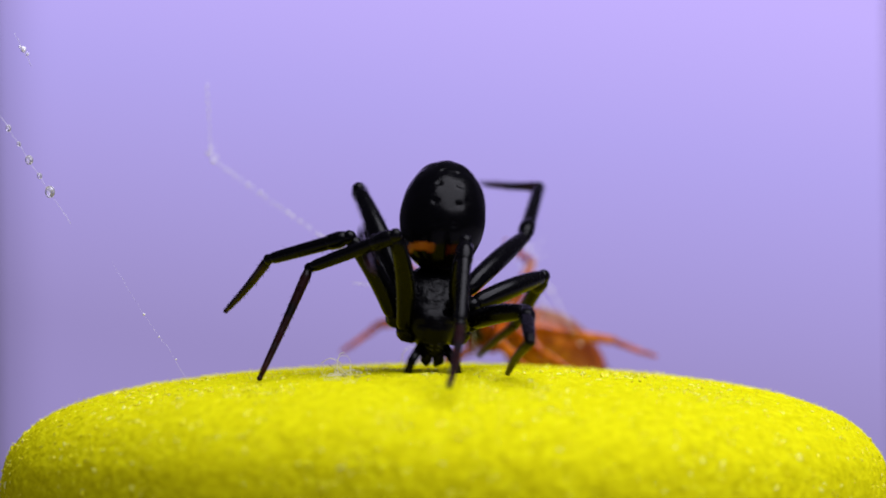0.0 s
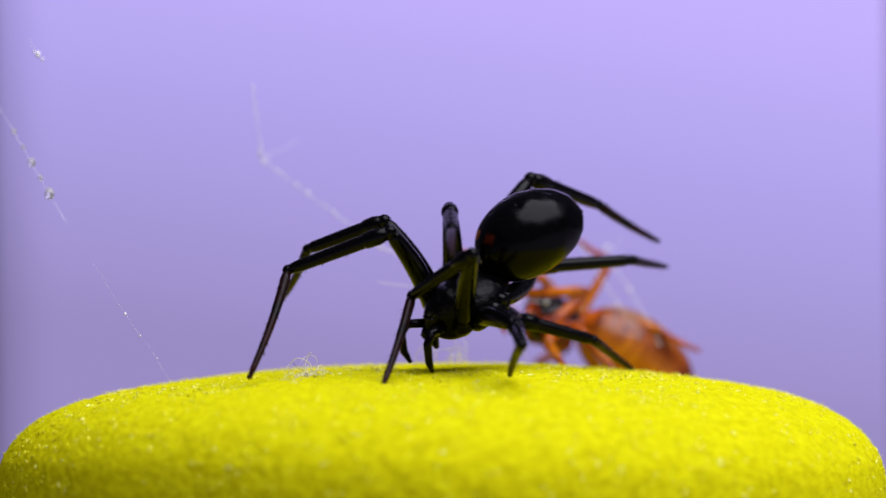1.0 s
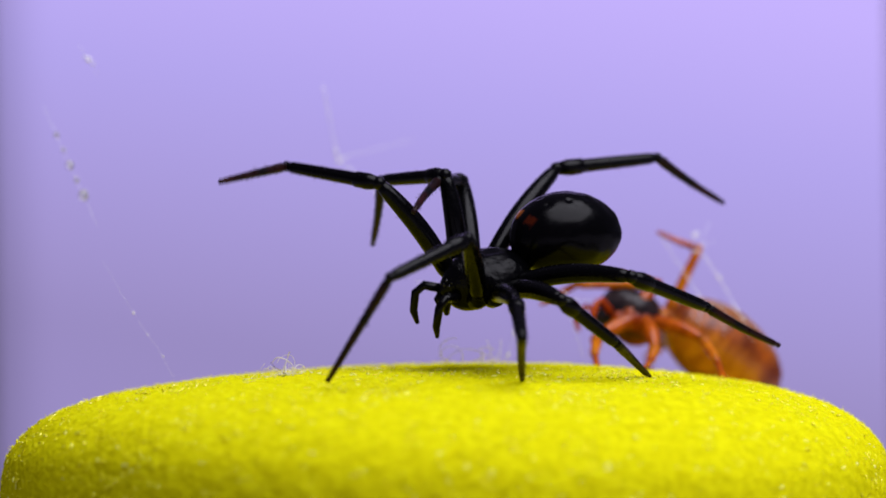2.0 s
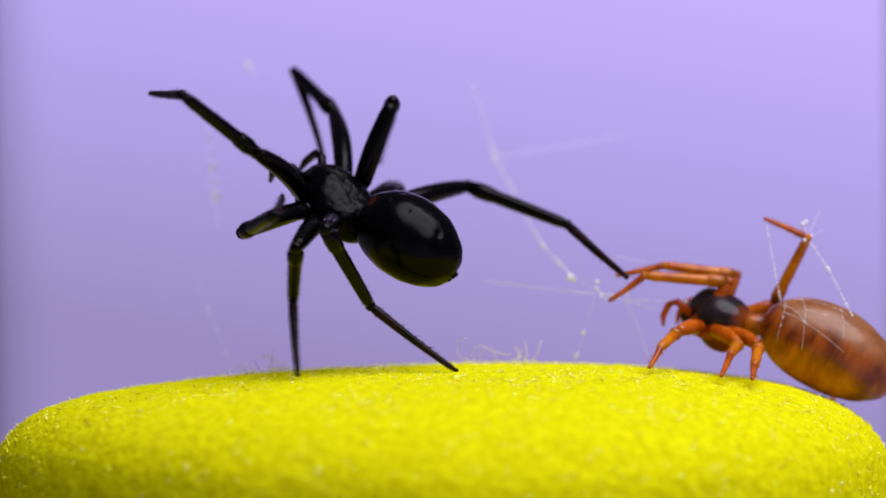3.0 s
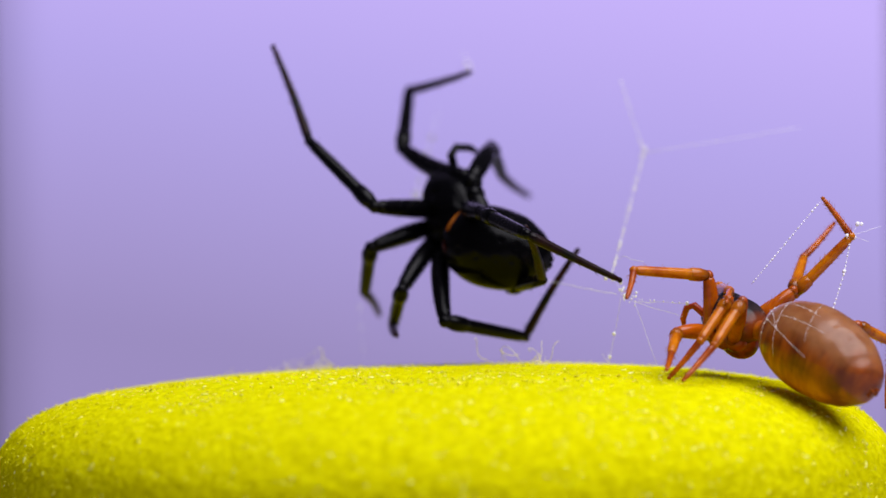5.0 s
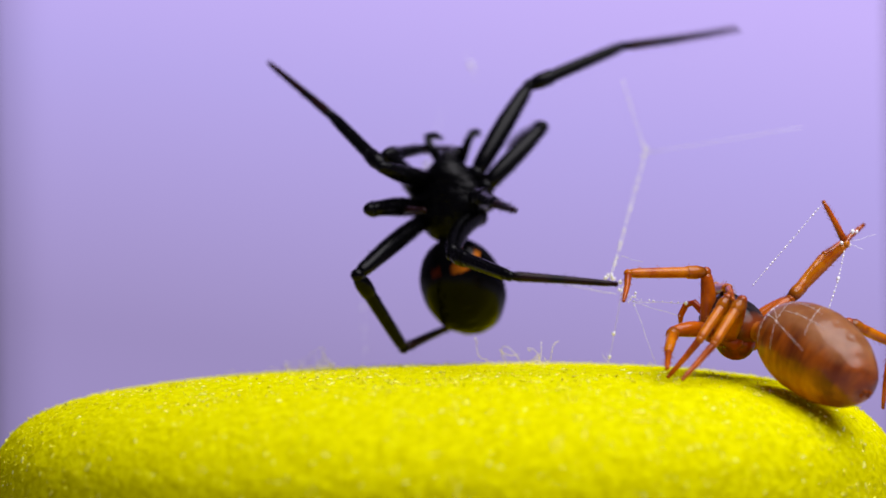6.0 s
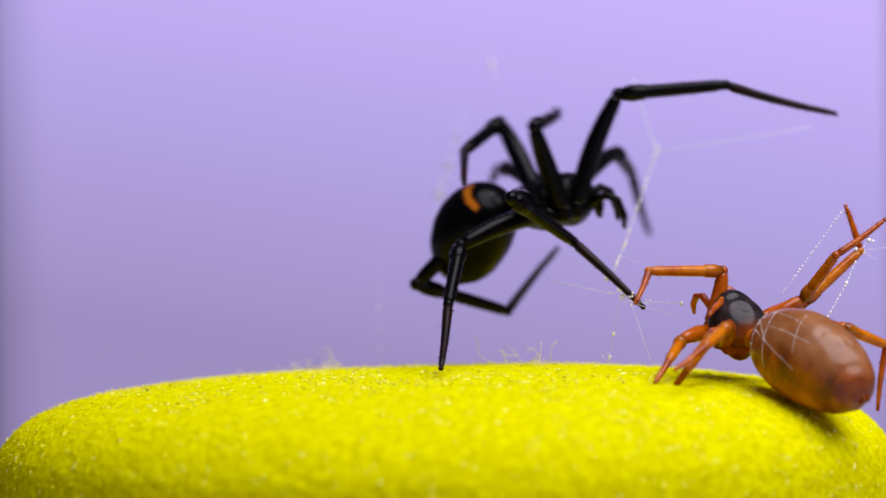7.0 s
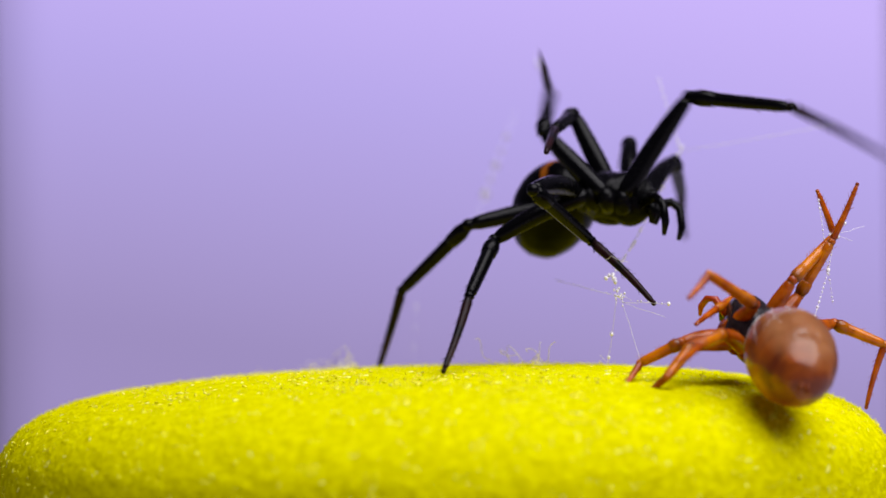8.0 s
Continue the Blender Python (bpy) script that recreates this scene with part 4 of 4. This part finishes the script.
    black.stance(7.2, (6.77, 2.43, 7.52), (3, 22, -76), (129, -27),
        (55, 19, 81, -20, 82, -25), (49, 2, 86, -18, 87, -15), (93, 43, -115, -22, -94, -5), (176, -42, 26, -14, 44, 39), (-6, 53, 10, 4, 35, -23), (-152, 75, 73, 4, 90, 9), (171, -12, -104, -35, -104, -43), (-107, 16, 57, -26, -40, -40))
    black.stance(7.3, (6.88, 2.52, 7.17), (5, 11, -98), (121, -30),
        (62, 21, 79, -21, 79, -24), (56, 5, 84, -16, 83, -14), (103, 37, -114, -11, -93, -6), (177, -35, 26, -18, 41, 41), (33, 77, 46, 65, 77, 26), (-175, 64, 68, 16, 62, -20), (-151, -15, -104, -34, -104, -36), (-103, 16, 56, -25, -43, -39))
    black.stance(7.4, (7.29, 2.23, 7.10), (3, 35, -119), (129, -29),
        (69, 15, 80, -21, 81, -22), (64, -8, 83, -13, 80, -13), (111, 34, -112, -9, -92, -24), (145, 5, 137, -40, 59, -49), (-37, 81, 38, 12, 0, -20), (-89, 70, 52, -18, 48, -40), (-140, -2, -110, -34, -106, -43), (-104, 17, 54, -23, -49, -37))
    black.stance(7.5, (7.57, 2.38, 7.18), (1, 5, -110), (127, -29),
        (67, 17, 82, -20, 81, -19), (61, -1, 82, -11, 76, -12), (113, 47, -118, -5, -95, -28), (-169, -1, 129, -33, 122, -56), (-5, 59, -6, 33, 23, 29), (-108, 56, 85, -2, 90, 7), (-145, -10, -114, -39, -106, -45), (-105, 10, 56, -22, -49, -37))
    black.stance(7.6, (7.82, 1.50, 7.18), (0, 16, -125), (124, -23),
        (65, 21, 85, -22, 82, -19), (80, 13, 84, -10, 82, -11), (111, 42, -122, 0, -96, -32), (-179, -2, 139, -36, 116, -55), (-61, 79, -44, 67, 73, 52), (-159, 64, 90, 10, 103, 5), (-140, -6, -115, -37, -107, -47), (-105, 11, 58, -21, -46, -38))
    black.stance(7.7, (8.01, 1.47, 7.06), (3, 16, -118), (123, -22),
        (66, 22, 81, -17, 83, -19), (92, 37, 86, -10, 88, -9), (123, 53, -107, -5, -100, -35), (-176, -3, 138, -32, 115, -57), (-7, 57, -11, 16, 26, 4), (-84, 36, 45, -26, -1, -55), (-144, -4, -115, -35, -109, -50), (-106, 12, 59, -21, -43, -39))
    black.stance(7.8, (8.46, 1.01, 6.91), (-1, 9, -119), (117, -19),
        (66, 19, 80, -20, 84, -17), (84, 39, 98, -7, 89, -9), (112, 55, -115, 8, -104, -44), (-179, -1, 142, -34, 113, -52), (-4, 63, -15, -3, 18, -22), (-100, 48, 80, 0, -16, -50), (-144, -8, -116, -35, -113, -42), (-104, 9, 62, -25, -50, -36))
    black.stance(7.9, (8.38, 0.82, 7.33), (0, 24, -122), (114, -17),
        (69, 15, 80, -18, 82, -20), (89, 45, 93, -11, 89, -5), (131, 53, -112, -8, -95, -33), (-180, -7, 141, -34, 114, -51), (-164, 78, 59, 61, 79, 58), (-72, 41, 4, -44, 43, -52), (-142, -5, -118, -36, -113, -45), (-104, 13, 64, -27, -43, -40))
    black.stance(8, (8.52, 0.78, 8.17), (-6, -7, -114), (114, -16),
        (70, 23, 83, -17, 85, -22), (90, 44, 91, -8, 89, -5), (147, 61, -104, -12, -97, -15), (-174, -9, 137, -35, 114, -52), (0, 56, -25, -7, 29, -23), (153, 44, 83, 27, -96, 18), (-174, -25, -112, -38, -114, -48), (-111, 1, 55, -26, -47, -36))
    black.key()
    amber.tie(TIP_LINE, 5, 2, (0, -21, -57), (2.5, -21, -57), (3, -51, -76), (3.2, -106, -79), (3.5, -131, -77), (4, -166, -46), (4.5, -165, -48), (6.5, -165, -47), (7.5, -150, -60), (8, -60, -78))
    amber.tie(KNEE_LINE, 5, 1, (0, -36, -55), (2.5, -36, -55), (3, -37, -57), (3.2, -42, -57), (3.5, -53, -62), (4, -101, -63), (4.5, -123, -62), (6.5, -129, -60), (7.2, -140, -51), (8, -121, -59))
    amber.stance(0, (2.15, 14.26, 1.97), (10, 15, 150), (39, -27),
        (46, 35, -130, 0, -126, -18), (-95, -23, -63, -22, -53, -24), (-24, -38, -69, -11, -71, -9), (9, -6, 24, -9, -8, -21), (162, 19, 124, -7, -175, -35), (43, 12, 42, 56, -136, 29), (86, 33, 179, 35, -173, 30), (90, -6, 144, -21, -61, -81))
    amber.stance(0.2, (2.77, 14.15, 2.01), (11, 14, 147), (37, -27),
        (43, 35, -132, 0, -127, -19), (-97, -24, -65, -22, -56, -24), (-27, -38, -70, -11, -72, -9), (28, -4, 22, -11, -9, -23), (-157, 15, 118, -5, -176, -38), (39, 11, 40, 56, -139, 29), (82, 32, 177, 35, -175, 30), (88, -7, 142, -21, -63, -81))
    amber.stance(0.5, (3.77, 13.99, 1.99), (11, 14, 144), (33, -27),
        (41, 35, -135, 0, -130, -19), (-102, -23, -69, -22, -60, -24), (-35, -37, -73, -11, -75, -9), (27, 19, -18, -2, 3, -18), (39, 56, -90, 8, -175, -4), (37, 11, 36, 56, -143, 29), (80, 33, 174, 35, -179, 30), (85, -7, 138, -21, -68, -80))
    amber.stance(1, (5.57, 13.40, 1.98), (11, 14, 136), (24, -27),
        (35, 36, -141, 0, -136, -19), (-111, -23, -76, -22, -67, -24), (-44, -37, -80, -11, -82, -9), (48, 14, -19, -19, 4, -28), (32, 57, -98, 8, 178, -4), (29, 11, 29, 56, -150, 29), (72, 33, 166, 35, 173, 30), (76, -7, 130, -21, -76, -80))
    amber.stance(1.2, (5.78, 13.31, 1.98), (11, 14, 135), (23, -27),
        (35, 36, -142, 0, -136, -19), (-112, -23, -77, -22, -68, -24), (-45, -37, -80, -11, -83, -9), (47, 11, -20, -22, 3, -27), (31, 57, -99, 8, 177, -4), (28, 11, 28, 56, -151, 29), (71, 33, 165, 35, 173, 30), (76, -7, 129, -21, -77, -80))
    amber.stance(2.5, (12.33, 6.66, 2.47), (4, 8, 98), (18, -29),
        (23, 46, 176, 0, 178, -32), (-169, -18, -109, -22, -100, -24), (-92, -33, -106, -10, -108, -9), (-60, -20, -100, -16, -103, -21), (-4, 62, -173, 5, 176, -11), (-6, 13, -3, 65, -180, 18), (28, 8, 56, -19, 61, -19), (53, -8, 97, -22, 115, -85))
    amber.stance(3, (13.85, 2.33, 2.15), (14, -2, 61), (-8, -20),
        (-5, 51, -175, 5, 179, -35), (-122, -4, -118, -20, -117, -34), (-61, -16, -102, -9, -107, -26), (-59, -12, -99, -19, -97, -14), (-4, 61, -164, 8, -180, -11), (-13, 21, -40, 57, 177, 25), (14, 11, 51, -19, 61, -20), (24, -5, 70, -20, -134, -84))
    amber.stance(3.2, (14.07, 2.35, 2.06), (19, -14, 59), (-9, -19),
        (-18, 54, 149, 9, 147, -33), (-137, -1, -107, -19, -106, -26), (-65, -3, -106, -13, -112, -27), (-60, -1, -103, -21, -103, -17), (-7, 54, -162, 6, -167, -8), (17, 10, -22, 54, 180, 42), (-18, 7, 53, -18, 61, -20), (23, -5, 74, -21, -135, -82))
    amber.stance(3.5, (14.43, 0.67, 2.16), (16, -9, 48), (-5, -22),
        (-5, 58, 171, 5, 155, -41), (-133, -3, -110, -21, -108, -30), (-70, -22, -119, -8, -106, -19), (-44, -16, -124, -20, -112, -9), (-4, 57, -155, 3, -151, -2), (12, 14, -26, 61, 175, 35), (-34, 10, 63, -16, 62, -15), (44, -6, 69, -18, 129, -87))
    amber.stance(4, (14.28, -2.26, 2.00), (16, 0, 47), (-39, -19),
        (-62, 66, -158, 5, -119, -37), (-140, -4, -101, -24, -98, -25), (-101, -11, -105, -15, -114, -23), (-92, -2, -100, -15, -108, -18), (104, 37, -103, -7, -111, -16), (-12, 32, -5, 41, 177, 64), (-4, 36, 80, 37, 78, 38), (7, 2, 55, -19, -133, -80))
    amber.stance(4.5, (14.24, -4.31, 1.98), (18, -11, 41), (-47, -16),
        (-96, 78, -149, 5, -108, -38), (-138, 4, -101, -24, -104, -30), (-85, 50, -137, -44, -179, -49), (-85, 40, -136, -45, -151, -43), (111, 39, -86, -4, -104, -13), (-7, 33, -7, 45, 176, 53), (1, 46, 80, 29, 56, 36), (-15, 3, 50, -18, 128, -82))
    amber.stance(6.5, (14.07, -4.72, 1.93), (19, 5, 43), (-50, -16),
        (-71, 87, -155, -1, -100, -38), (-139, -2, -100, -25, -95, -28), (-78, 42, -137, -44, -179, -49), (-79, 36, -135, -45, -151, -42), (117, 47, -82, 1, -87, -13), (19, 31, -3, 43, 176, 68), (17, 37, 5, 48, 33, 28), (21, 9, 23, -23, 176, -80))
    amber.stance(7.2, (14.22, -5.74, 1.99), (37, -8, 18), (-50, -15),
        (-4, 73, -148, 1, -131, -51), (-124, -11, -118, -25, -139, -38), (-105, -3, -120, -30, 130, -42), (-96, 11, -116, -12, -130, -21), (100, 26, -106, -8, -115, -16), (17, 18, 19, 39, 178, 76), (-4, 34, -58, 38, 9, 35), (30, 5, 27, -20, 151, -81))
    amber.stance(7.5, (14.98, -5.94, 2.08), (39, -2, 27), (-69, -11),
        (-73, 78, -153, -1, 118, -51), (-143, -18, -130, -24, -154, -32), (-121, -3, -118, -29, 140, -41), (-110, 6, -117, -10, -130, -21), (108, 24, -111, -7, -116, -17), (28, 20, -3, 42, -101, 64), (-9, 33, -59, 32, 48, 32), (41, 5, 27, -20, -169, -80))
    amber.stance(8, (14.72, -8.01, 1.73), (37, -7, 38), (-82, -8),
        (-56, 26, -126, 20, -125, -31), (-154, -6, 174, -26, -125, -37), (-146, -1, -123, -30, 140, -35), (-113, 16, -115, -9, -121, -18), (97, 31, -112, -9, -120, -17), (-32, 54, 46, 33, 177, 70), (35, 46, -8, 58, -6, 65), (46, 11, 6, -23, 168, -73))
    amber.key()


motions()
